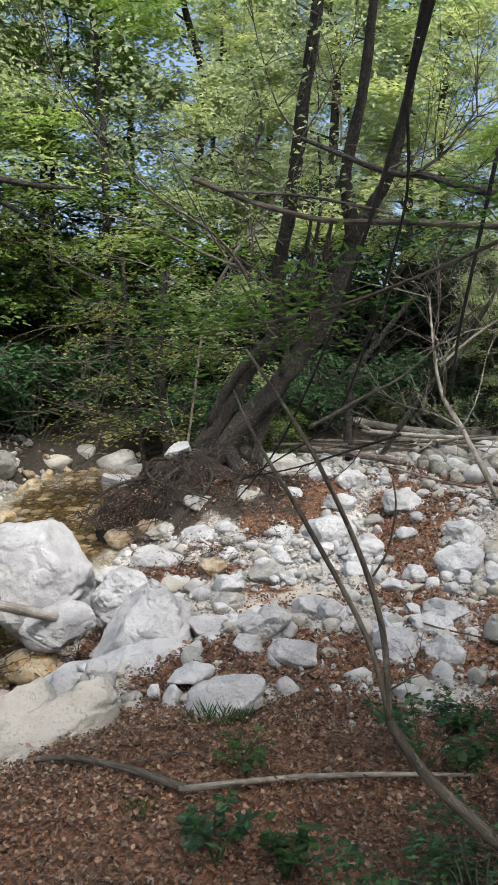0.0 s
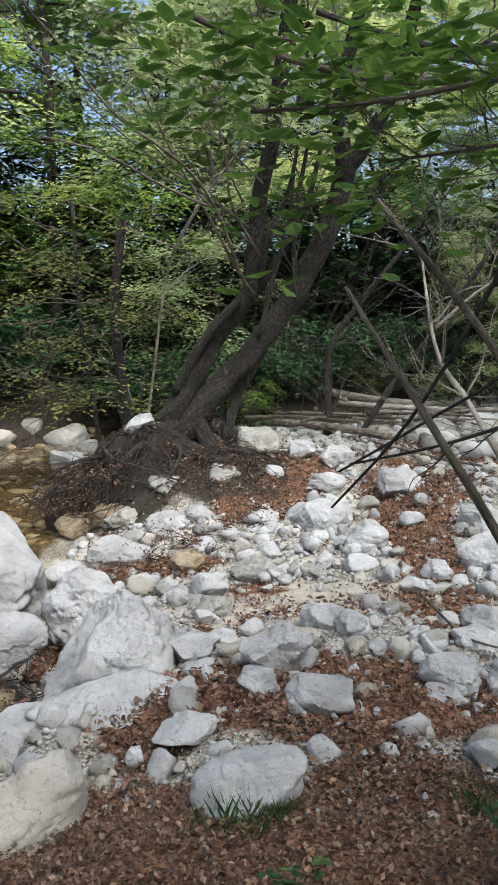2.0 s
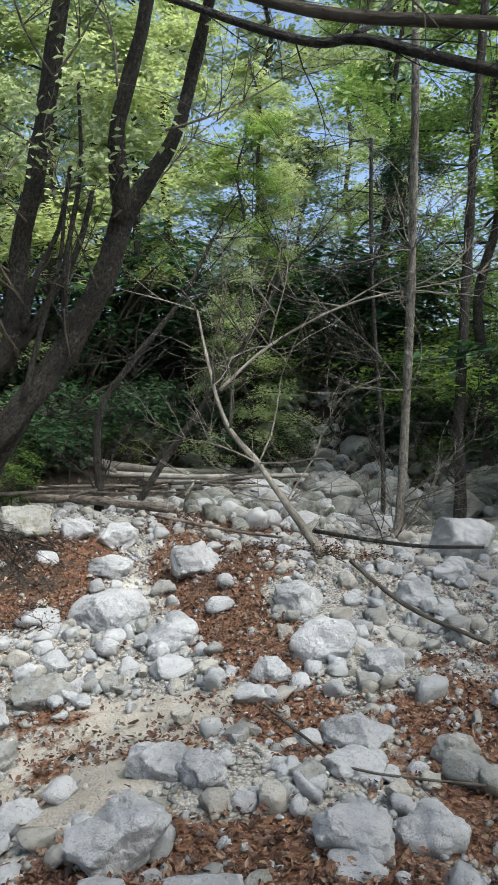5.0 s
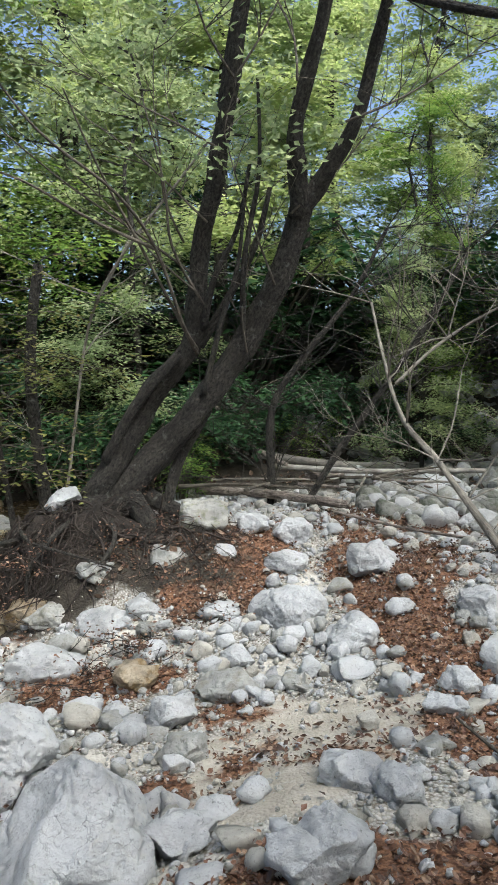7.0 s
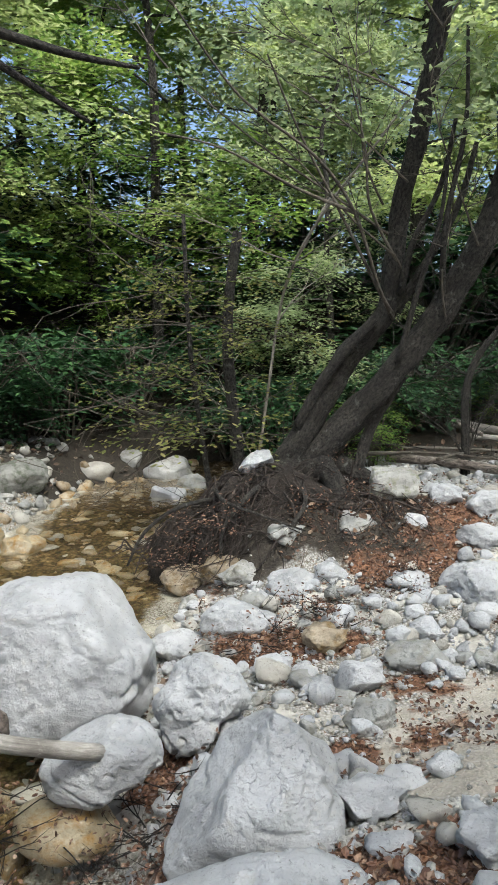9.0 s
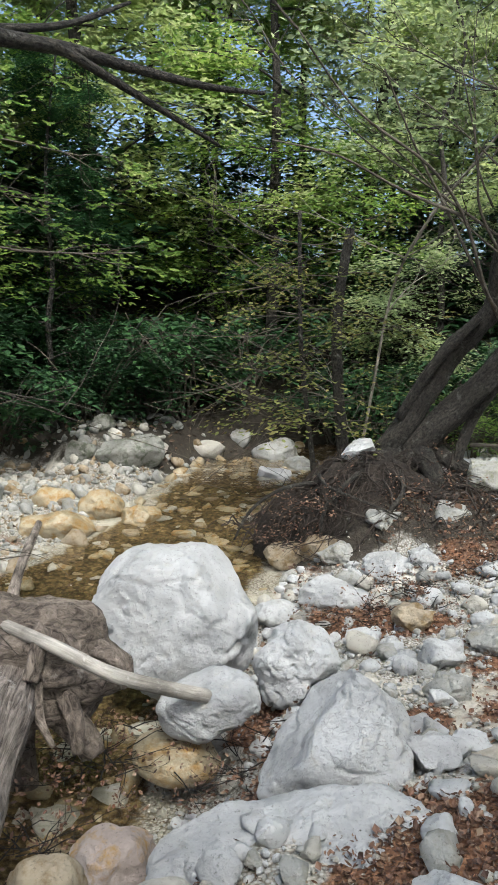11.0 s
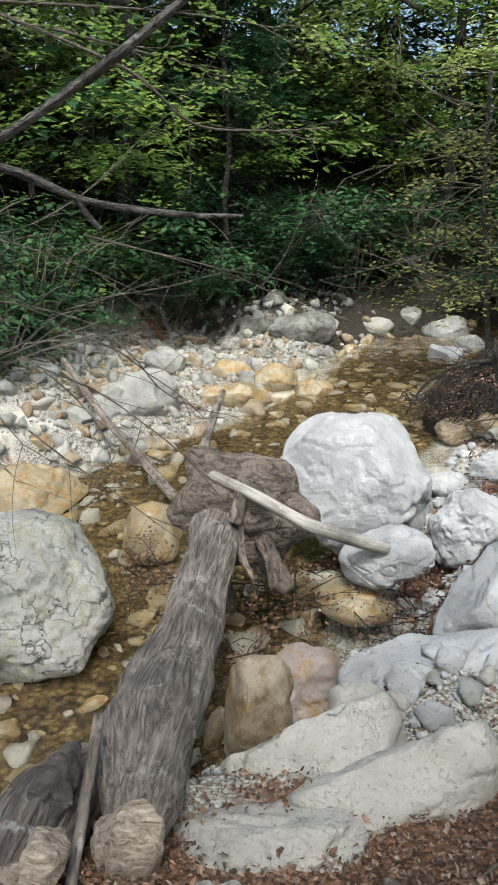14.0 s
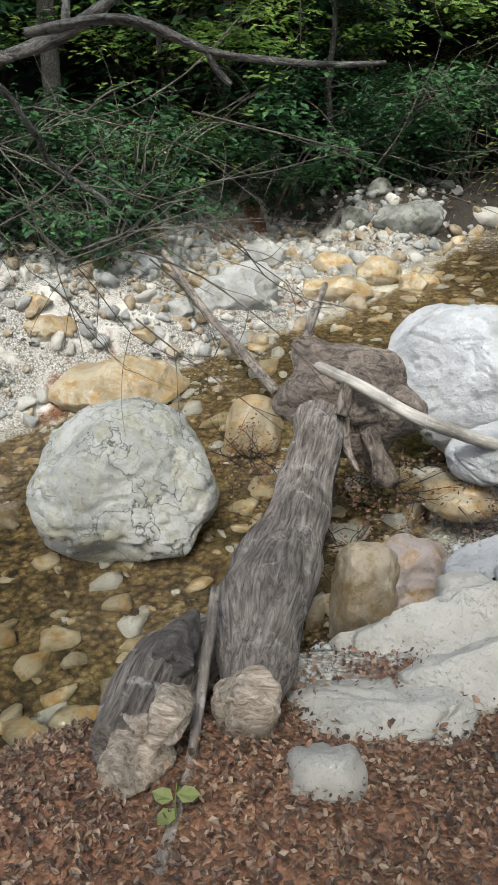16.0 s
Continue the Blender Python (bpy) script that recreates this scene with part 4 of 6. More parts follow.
limbs(tree, "root", BARK, (
    (0.14, 0.03, ((-0.8, 7.6, 0.72), (-1.0, 7.35, 0.6), (-1.15, 7.1, 0.42), (-1.4, 6.95, 0.2))),
    (0.12, 0.03, ((-0.55, 7.6, 0.78), (-0.4, 7.3, 0.6), (-0.3, 7.1, 0.4), (-0.1, 6.95, 0.15))),
    (0.1, 0.025, ((-0.85, 7.55, 0.72), (-1.2, 7.5, 0.6), (-1.5, 7.4, 0.5), (-1.85, 7.3, 0.2))),
    (0.09, 0.03, ((-0.4, 7.65, 0.76), (-0.05, 7.6, 0.58), (0.25, 7.5, 0.4), (0.45, 7.4, 0.15))),
    (0.03, 0.012, ((-1.0, 7.25, 0.62), (-1.12, 6.85, 0.55), (-1.3, 6.66, 0.3), (-1.32, 6.6, 0.02))),
    (0.026, 0.01, ((-0.7, 7.2, 0.62), (-0.62, 6.78, 0.5), (-0.75, 6.62, 0.25), (-0.7, 6.5, 0.0))),
    (0.024, 0.01, ((-1.3, 7.1, 0.5), (-1.75, 6.9, 0.42), (-2.05, 6.8, 0.2), (-2.2, 6.75, -0.1))),
    (0.02, 0.008, ((-1.5, 7.2, 0.55), (-1.3, 6.75, 0.5), (-0.95, 6.6, 0.42), (-0.6, 6.62, 0.3))),
), 9, 0.15)


# ---- dead and living stems round the dry bed ----
def bare_tree(name, label, lines, mat, shoots=0, seed=1, sides=9, category="tree"):
    ob = thing(name, label, category, lines[0][2][0])
    limbs(ob, "trunk", mat, lines[:1], sides, 0.22)
    if len(lines) > 1:
        limbs(ob, "branch", mat, lines[1:], 7, 0.2)
    if shoots:
        r, out = random.Random(seed), ([], [])
        for _ in range(shoots):
            _, _, pts = r.choice(lines)
            k = r.randrange(1, len(pts))
            way = Vector((r.gauss(0, 1), r.gauss(0, 1), r.gauss(0.6, 0.6)))
            twigs(out, r, pts[k], way, r.uniform(0.7, 1.7), 0.009, 2 if r.random() < 0.4 else 1)
        part("twigwork", mesh_of("twigwork", *out, mat), ob)
    return ob


bare_tree("dead_sapling", "bleached dead stem leaning with bare side branch", (
    (0.04, 0.013, ((2.5, 6.14, 0.4), (2.34, 6.62, 0.78), (2.21, 7.01, 1.1), (2.07, 7.49, 1.4), (2.01, 7.92, 1.85), (1.99, 8.58, 2.69))),
    (0.02, 0.007, ((2.05, 7.8, 1.8), (2.58, 7.83, 2.25), (3.3, 7.62, 2.65), (3.9, 7.42, 2.81)))), BARKLESS, 26, 2)
bare_tree("slender_tree", "slender pale-barked tree with a curved foot", (
    (0.055, 0.035, ((3.6, 7.46, 0.05), (3.7, 7.44, 0.15), (3.82, 7.43, 0.3), (3.89, 7.45, 0.62), (3.97, 7.48, 1.79), (3.94, 7.32, 3.2), (3.8, 7.0, 4.9), (3.7, 6.8, 7.0))),), BLOTCHED, 30, 3)
bare_tree("dark_stem", "dark crooked stem standing among driftwood", (
    (0.058, 0.022, ((0.96, 9.34, 0.3), (0.97, 9.34, 0.6), (0.99, 9.41, 1.55), (1.41, 9.34, 2.21), (1.92, 9.19, 2.86), (2.3, 9.1, 3.6))),), BARK, 26, 4)
bare_tree("leaning_sapling", "dark sapling stem leaning over the driftwood", (
    (0.05, 0.025, ((1.3, 9.28, 0.3), (1.39, 9.28, 0.45), (1.79, 9.28, 1.08), (2.26, 9.2, 1.75), (2.7, 9.1, 2.4), (3.2, 9.0, 3.3))),), BARK, 20, 5)
bare_tree("dark_stem", "dark upright stem in the shaded wood", (
    (0.07, 0.045, ((4.93, 8.0, 0.2), (4.93, 8.0, 0.7), (4.9, 8.0, 1.4), (5.0, 8.0, 3.2), (5.0, 7.9, 4.3), (5.1, 7.8, 6.4))),), BARK, 26, 6)
bare_tree("thin_stem", "thin bare stem in the shaded wood", (
    (0.03, 0.02, ((4.14, 8.38, 0.2), (4.14, 8.38, 1.02), (4.08, 8.42, 2.13), (3.97, 8.33, 3.2), (3.9, 8.2, 4.6))),), BARK, 16, 7)
bare_tree("pale_stem", "pale leaning stem behind the yellowing sapling", (
    (0.02, 0.013, ((-1.6, 9.1, 0.1), (-1.41, 9.18, 0.54), (-1.19, 9.27, 2.17), (-0.95, 8.9, 2.8), (-0.55, 8.6, 3.35), (0.0, 8.3, 3.95), (0.55, 8.0, 4.6))),), BARKLESS, 6, 8)

sapling = thing("sapling", "slender dark sapling with yellowing leaves", "tree", (-1.48, 8.36, 0.3))
limbs(sapling, "trunk", BARK, ((0.075, 0.05, ((-1.45, 8.36, 0.15), (-1.48, 8.36, 0.6), (-1.61, 8.4, 2.01), (-1.48, 8.32, 3.05))),
                               (0.035, 0.02, ((-1.75, 8.2, 0.2), (-1.8, 8.2, 0.6), (-1.95, 8.15, 1.8), (-2.0, 8.1, 3.2)))), 9)
rng = random.Random(21)
fine, foliage, tips = ([], []), ([], []), []
for k in range(44):
    h = rng.uniform(0.7, 3.0)
    base = Vector((-1.55, 8.36, h)) if k % 2 else Vector((-1.93, 8.15, h))
    a = rng.uniform(0, 2 * math.pi)
    tips += twigs(fine, rng, base, (math.cos(a) - 0.25, math.sin(a) - 0.3, 0.15), rng.uniform(0.5, 1.0), 0.007, 1, 0.05)
for p, w in tips:
    spray(foliage, rng, p - w * 0.25, Vector((w.x, w.y, w.z * 0.2)), 0.42, 0.07, 8, 1.6, oval_leaf)
part("twigwork", mesh_of("twigwork", *fine, TWIG), sapling)
part("crown", mesh_of("crown", *foliage, LEAF_YELLOW, False), sapling, "sparse yellow-green leaves in flat sprays")
dead = ([], [])
for k in range(16):
    twigs(dead, rng, (-2.2 + rng.gauss(0, 0.3), 8.7 + rng.gauss(0, 0.3), rng.uniform(0.6, 3.0)), (-1, -0.3, rng.gauss(0.1, 0.4)), rng.uniform(0.8, 1.6), 0.009, 1)
part("dead_twigwork", mesh_of("dead_twigwork", *dead, TWIG), sapling, "grey leafless twigs")


# ---- branches hanging near the path ----
def hanging(name, label, lines, mat, shoots=0, seed=1, leaves=None, leaf_len=0.07, droop=0.0, length=0.5, twig=0.004):
    ob = thing(name, label, "branch", lines[0][2][0])
    limbs(ob, "stem", mat, lines, 7, 0.08)
    r, out, green = random.Random(seed), ([], []), ([], [])
    for _ in range(shoots):
        _, _, pts = r.choice(lines)
        k = r.randrange(1, len(pts))
        a, b = Vector(pts[k - 1]), Vector(pts[k])
        start = a.lerp(b, r.random())
        way = (b - a).normalized() + Vector((r.gauss(0, 0.6), r.gauss(0, 0.6), r.gauss(-droop, 0.5)))
        for p, w in twigs(out, r, start, way, r.uniform(0.5, 1.0) * length, twig, 1, droop):
            if leaves:
                spray(green, r, p, Vector((w.x, w.y, max(0.0, w.z * 0.2))), 0.2, leaf_len, 6, 1.6, oval_leaf)
    if out[0]:
        part("twigwork", mesh_of("twigwork", *out, mat), ob)
    if leaves:
        part("foliage", mesh_of("foliage", *green, leaves, False), ob)
    return ob


hanging("hanging_branch", "thin black bare branch hanging beside the path", (
    (0.008, 0.002, ((1.12, 0.12, 2.8), (1.04, 0.26, 2.5), (0.95, 0.34, 2.2), (0.87, 0.4, 1.97), (0.78, 0.45, 1.75), (0.67, 0.5, 1.54), (0.55, 0.53, 1.39))),
    (0.005, 0.002, ((1.04, 0.26, 2.5), (1.05, 0.32, 2.28), (1.0, 0.38, 2.05), (0.93, 0.45, 1.82), (0.85, 0.52, 1.64), (0.7, 0.55, 1.53), (0.56, 0.53, 1.45))),
    (0.007, 0.003, ((1.3, 0.4, 2.4), (1.25, 0.45, 2.1), (1.22, 0.5, 1.9), (1.2, 0.5, 1.7))),
    (0.005, 0.002, ((1.06, 0.55, 1.6), (0.92, 0.58, 1.55), (0.74, 0.58, 1.49), (0.58, 0.55, 1.46)))), BLACK_TWIG, 5, 31, length=0.16, twig=0.002)
hanging("forked_stem", "slender bare stem forking low over leaf litter", (
    (0.024, 0.014, ((1.6, 0.24, 0.12), (1.45, 0.27, 0.36), (1.31, 0.3, 0.47), (1.12, 0.3, 0.65), (1.02, 0.3, 0.8))),
    (0.011, 0.004, ((1.02, 0.3, 0.8), (1.0, 0.3, 1.06), (0.93, 0.3, 1.29), (0.82, 0.3, 1.53), (0.73, 0.32, 1.68), (0.6, 0.4, 1.86))),
    (0.0095, 0.003, ((1.03, 0.3, 0.76), (0.96, 0.3, 1.03), (0.78, 0.3, 1.37), (0.67, 0.31, 1.55), (0.61, 0.35, 1.65), (0.56, 0.42, 1.74))),
    (0.006, 0.0025, ((0.79, 0.31, 1.64), (0.94, 0.38, 1.72), (1.08, 0.45, 1.8), (1.3, 0.6, 2.0))),
    (0.004, 0.002, ((0.97, 0.3, 1.22), (1.01, 0.29, 1.3), (1.03, 0.29, 1.42), (1.02, 0.28, 1.5)))), TWIG, 3, 32, length=0.2)
hanging("broken_branch", "grey bare branch crossing above the bank", (
    (0.012, 0.018, ((0.14, 1.93, 2.72), (0.43, 1.99, 2.61), (0.79, 1.92, 2.5), (1.16, 1.79, 2.46), (1.5, 1.6, 2.4), (2.4, 1.2, 2.3))),
    (0.006, 0.008, ((0.3, 1.96, 2.66), (0.7, 1.95, 2.62), (1.1, 1.8, 2.5)))), TWIG, 3, 33, length=0.35)
hanging("leafy_branch", "thin branch with broad green leaves above the bank", (
    (0.006, 0.002, ((2.0, -0.3, 2.45), (1.3, -0.06, 2.12), (0.95, 0.04, 1.98), (0.75, 0.07, 1.93), (0.58, 0.08, 1.9), (0.44, 0.08, 1.89))),
    (0.003, 0.0015, ((0.95, 0.04, 1.98), (0.84, 0.1, 1.91), (0.72, 0.12, 1.87), (0.58, 0.12, 1.85)))), TWIG, 34, 34, LEAF_FRESH, 0.03, -0.14, 0.12, 0.0012)
hanging("overhanging_branch", "dark bare branch reaching over the dry bed", (
    (0.014, 0.024, ((0.6, 3.4, 3.3), (0.75, 3.3, 3.21), (1.01, 3.09, 3.04), (1.21, 2.94, 2.94), (1.33, 2.79, 2.9), (1.62, 2.57, 2.75), (2.4, 2.2, 2.5), (3.2, 1.9, 2.2))),
    (0.012, 0.005, ((1.3, 2.8, 2.92), (1.5, 3.0, 3.1), (1.7, 3.2, 3.4)))), BARK, 14, 35, length=0.9)
hanging("overhanging_branch", "mossy dark branch reaching over the stream", (
    (0.055, 0.012, ((-3.6, 2.0, 3.25), (-2.51, 2.92, 3.2), (-2.13, 3.52, 3.27), (-1.89, 3.88, 3.27), (-1.58, 4.25, 3.26), (-1.35, 4.63, 3.32))),
    (0.03, 0.01, ((-2.12, 3.5, 3.27), (-1.82, 3.96, 3.11), (-1.53, 4.34, 2.95))),
    (0.03, 0.01, ((-2.5, 2.95, 3.2), (-2.2, 3.6, 3.4), (-2.0, 4.1, 3.7)))), BARK, 6, 36, length=0.6)
hanging("leafy_branch", "drooping branch with small bright green leaves", (
    (0.012, 0.004, ((-3.6, 2.9, 2.9), (-2.95, 3.4, 2.6), (-2.66, 3.65, 2.32), (-2.3, 3.85, 2.28), (-1.94, 4.06, 2.3))),
    (0.01, 0.003, ((-3.3, 3.2, 2.8), (-2.9, 3.7, 2.7), (-2.5, 4.1, 2.6))),
    (0.01, 0.003, ((-3.5, 2.9, 2.9), (-3.0, 3.9, 3.0), (-2.6, 4.6, 3.0)))), TWIG, 22, 37, LEAF_MID, 0.06, 0.05, 0.5)

fallen = thing("dead_branch", "thick dead branch with grey flaking bark", "branch", (-3.0, 0.1, 0.3))
limbs(fallen, "stem", LICHENED, ((0.024, 0.006, ((-3.2, 0.0, 0.0), (-2.6, 0.3, 1.2), (-1.95, 0.66, 1.72), (-1.54, 0.84, 1.88), (-1.33, 0.87, 1.96), (-1.01, 0.9, 2.11), (-0.7, 0.95, 2.3))),), 16, 0.3, ridges=0.4)
limbs(fallen, "side_branch", LICHENED, ((0.011, 0.004, ((-1.45, 0.7, 1.88), (-1.19, 0.72, 1.89), (-1.04, 0.8, 1.83), (-0.92, 0.83, 1.81), (-0.80, 0.87, 1.8), (-0.7, 0.89, 1.8))),
                                     (0.008, 0.004, ((-1.04, 0.8, 1.83), (-1.03, 0.81, 1.8), (-1.0, 0.82, 1.77))),
                                     (0.007, 0.004, ((-1.13, 0.76, 1.87), (-1.14, 0.77, 1.83))),
                                     (0.016, 0.008, ((-2.3, 0.6, 1.5), (-2.5, 1.3, 1.82), (-2.62, 1.64, 1.63), (-2.74, 1.8, 1.51), (-2.71, 2.11, 1.31))),
                                     (0.01, 0.005, ((-1.5, 0.85, 1.9), (-1.6, 0.95, 2.0), (-1.75, 1.05, 2.08)))), 12, 0.3, ridges=0.45)
rng = random.Random(41)
fine = ([], [])
for k in range(30):
    twigs(fine, rng, (-3.4 + rng.gauss(0, 0.5), 2.4 + rng.gauss(0, 0.5), rng.uniform(0.6, 1.9)), (0.7, 0.5, rng.gauss(-0.25, 0.5)), rng.uniform(0.5, 1.3), 0.006, 1, 0.05)
part("twigwork", mesh_of("twigwork", *fine, TWIG), fallen, "tangle of thin grey dead twigs")

# ---- driftwood ----
log = thing("driftwood_log", "huge weathered grey driftwood log across the stream", "log", (-1.5, 2.0, 0.0))
v, f = tube(((-0.92, 0.72, 0.26), (-0.98, 0.83, 0.27), (-1.06, 0.97, 0.24), (-1.2, 1.2, 0.2), (-1.3, 1.4, 0.18), (-1.44, 1.7, 0.14), (-1.68, 2.2, 0.11), (-1.9, 2.65, 0.1), (-2.03, 2.95, 0.1), (-2.1, 3.1, 0.08)),
             (0.06, 0.085, 0.125, 0.16, 0.156, 0.135, 0.128, 0.132, 0.14, 0.14), 56, 0.12, 3.0, ridges=0.13, fibre=True)
part("trunk", mesh_of("trunk", v, f, LOGWOOD), log)
WAD = Vector((-1.98, 3.0, 0.16))
limbs(log, "root_stub", CROWNWOOD, (
    (0.12, 0.06, (WAD + Vector((0.05, 0.02, 0.02)), WAD + Vector((0.22, 0.12, 0.0)), WAD + Vector((0.34, 0.16, -0.06)))),
    (0.12, 0.05, (WAD + Vector((0, 0, -0.1)), WAD + Vector((0.15, 0.1, -0.22)), WAD + Vector((0.28, 0.12, -0.45)))),
    (0.05, 0.04, (WAD + Vector((0.03, 0.12, 0.2)), WAD + Vector((0.07, 0.0, 0.22)), WAD + Vector((0.1, -0.1, 0.14)), WAD + Vector((0.11, -0.17, 0.04)))),
    (0.12, 0.08, (WAD + Vector((-0.12, 0.1, -0.1)), WAD + Vector((-0.25, 0.2, -0.35)), WAD + Vector((-0.25, 0.25, -0.8)))),
    (0.05, 0.02, (WAD + Vector((0.3, 0.14, 0.1)), WAD + Vector((0.42, 0.1, 0.08)), WAD + Vector((0.5, 0.04, -0.02)))),
    (0.045, 0.02, (WAD + Vector((0.2, 0.0, -0.1)), WAD + Vector((0.3, -0.08, -0.16)), WAD + Vector((0.34, -0.12, -0.3)))),
    (0.03, 0.008, (WAD + Vector((0.1, -0.1, 0.0)), WAD + Vector((0.16, -0.16, -0.14)), WAD + Vector((0.26, -0.2, -0.24)))),
    (0.07, 0.03, (WAD + Vector((-0.2, 0.16, 0.1)), WAD + Vector((-0.34, 0.2, 0.04)), WAD + Vector((-0.42, 0.2, -0.12)))),
), 22, 0.5)


def wood_lump(name, seed, size, at, turn, mat, parent, label):
    """A knobbly piece of wood: a root crown or a rotten end."""
    mesh = stone_mesh(seed, *size, mat, 5, 14, 0.35)
    mesh.attributes.new("grain", "FLOAT_VECTOR", "POINT").data.foreach_set("vector", [c for v in mesh.vertices for c in (v.co.y, v.co.z, v.co.x)])
    mesh.transform(pose(*at, *turn))
    return part(name, mesh, parent, label)


wood_lump("root_crown", 4242, (0.86, 0.5, 0.52), (-2.0, 3.14, -0.02), (0, 10, 22), CROWNWOOD, log, "lumpy root crown of weathered wood")
wood_lump("broken_end", 4243, (0.18, 0.16, 0.19), (-0.93, 0.74, 0.185), (0, 0, 30), ROT, log, "crumbling pale rotten end")
limbs(log, "knot", LOGWOOD, ((0.045, 0.025, ((-1.33, 1.5, 0.25), (-1.34, 1.47, 0.31))),), 8, 0.3)

char = thing("charred_log", "short charred log with flaking pale bark", "log", (-1.15, 0.6, 0.2))
v, f = tube(((-1.36, 1.12, 0.0), (-1.27, 0.88, 0.2), (-1.16, 0.64, 0.27), (-1.05, 0.42, 0.29)), (0.10, 0.11, 0.115, 0.1), 44, 0.2, 8.0, ridges=0.18, fibre=True)
part("trunk", mesh_of("trunk", v, f, LOGWOOD), char)
wood_lump("bark_slab", 4247, (0.1, 0.2, 0.08), (-1.0, 0.52, 0.36), (10, 10, 25), ROT, char, "pale flaking bark")
wood_lump("broken_end", 4244, (0.18, 0.22, 0.17), (-1.04, 0.44, 0.22), (0, 0, 25), ROT, char, "pale splintered end")
wood_lump("bark_slab", 4245, (0.13, 0.36, 0.1), (-1.17, 0.72, 0.3), (8, 0, 25), CHAR, char, "black charred patch")


def stick(name, label, pts, r0, r1, mat, category="stick"):
    ob = thing(name, label, category, pts[0])
    n = len(pts)
    v, f = tube(pts, [r0 + (r1 - r0) * k / (n - 1) for k in range(n)], 9, 0.12, r0 * 90)
    part("shaft", mesh_of("shaft", v, f, mat), ob)
    return ob


def on_ground(pairs, lift):
    return [(x, y, ground_height(x, y) + lift) for x, y in pairs]


stick("bleached_stick", "smooth bleached branch lying across the log", ((-2.305, 3.06, 0.39), (-1.814, 2.905, 0.37), (-1.5, 3.03, 0.2), (-1.2, 3.42, -0.02)), 0.03, 0.038, PALE_WOOD)
stick("leaning_stick", "grey stick dipping into the stream", ((-5.4, 5.35, 0.35), (-4.6, 4.99, -0.05), (-4.1, 4.81, -0.26), (-3.3, 4.3, -0.4)), 0.03, 0.045, DRIFT)
stick("driftwood_board", "split weathered plank end sticking up", ((-3.3, 4.7, -0.3), (-3.48, 5.1, -0.08), (-3.72, 5.75, 0.14)), 0.055, 0.03, DRIFT, "driftwood")
stick("fallen_stick", "long thin brown stick lying on leaf litter", on_ground(((-0.36, 1.04), (-0.26, 1.0), (-0.16, 0.95), (0.12, 0.82), (0.33, 0.72)), 0.045), 0.011, 0.016, TWIG)
stick("fallen_stick", "pale thin stick lying on leaf litter", on_ground(((0.31, 0.71), (0.58, 0.8), (0.79, 0.87), (1.11, 0.97), (1.4, 1.05)), 0.045), 0.013, 0.007, BARKLESS)
stick("fallen_stick", "short brown stick on leaf litter", on_ground(((-0.06, 1.42), (-0.16, 1.12), (-0.22, 0.9)), 0.015), 0.004, 0.006, TWIG)
stick("fallen_stick", "bent dry twig on leaf litter", on_ground(((0.0, 0.86), (0.2, 0.97), (0.36, 1.0)), 0.03), 0.006, 0.004, TWIG)
stick("fallen_stick", "dry twig lying among small stones", on_ground(((2.56, 5.7), (2.66, 5.0), (2.75, 4.15)), 0.1), 0.02, 0.014, TWIG)
stick("fallen_stick", "dark bent twig between white stones", on_ground(((1.28, 3.85), (1.33, 3.4), (1.42, 3.05), (1.85, 2.8)), 0.06), 0.008, 0.005, TWIG)
stick("fallen_log", "bleached thin log in the driftwood heap", on_ground(((0.1, 10.0), (0.9, 9.3), (1.7, 8.5)), 0.12), 0.06, 0.05, DRIFT, "log")
stick("fallen_log", "bleached thin log in the driftwood heap", on_ground(((1.0, 11.9), (2.2, 11.8), (3.5, 11.5)), 0.15), 0.07, 0.05, PALE_WOOD, "log")
stick("fallen_log", "bleached thin log in the driftwood heap", on_ground(((1.6, 10.9), (2.6, 10.9), (3.6, 10.6)), 0.12), 0.05, 0.04, DRIFT, "log")
stick("fallen_log", "bleached thin log in the driftwood heap", on_ground(((1.2, 11.2), (2.4, 10.4), (3.9, 10.2)), 0.2), 0.045, 0.03, PALE_WOOD, "log")
stick("fallen_log", "grey broken limb in the driftwood heap", on_ground(((0.7, 12.0), (1.1, 11.2), (1.3, 10.6)), 0.35), 0.04, 0.03, DRIFT, "log")
stick("fallen_stick", "thin stick caught among stones", on_ground(((1.5, 8.3), (2.1, 7.7), (2.5, 6.9)), 0.08), 0.02, 0.012, DRIFT)
stick("fallen_stick", "thin stick caught among stones", on_ground(((2.4, 6.1), (3.0, 5.6), (3.6, 5.5)), 0.25), 0.02, 0.012, BARK)
stick("fallen_stick", "thin grey stick leaning on the charred log", ((-1.22, 0.98, 0.4), (-1.08, 0.75, 0.33), (-0.93, 0.5, 0.25), (-0.8, 0.25, 0.27)), 0.016, 0.014, DRIFT)

seedling = thing("seedling", "small seedling with three bright green leaves", "plant", (-0.86, 0.38, 0.25))
out = ([], [])
tube(((-0.86, 0.38, 0.22), (-0.87, 0.39, 0.3), (-0.88, 0.41, 0.34)), (0.003, 0.002, 0.001), 5, 0, 0, out)
part("stalk", mesh_of("stalk", *out, LEAF_MID), seedling)
for dx, dy, dz in ((-0.05, -0.01, 0.31), (0.03, 0.02, 0.33), (0.0, -0.05, 0.29)):
    out = ([], [])
    oval_leaf(out, Vector((-0.87 + dx * 0.1, 0.39 + dy * 0.1, dz)), Vector((dx, dy, 0)).normalized(), Vector((0.2, -0.3, 1)).normalized(), 0.055, 0.042)
    part("leaf", mesh_of("leaf", *out, LEAF_LIGHT, False), seedling)
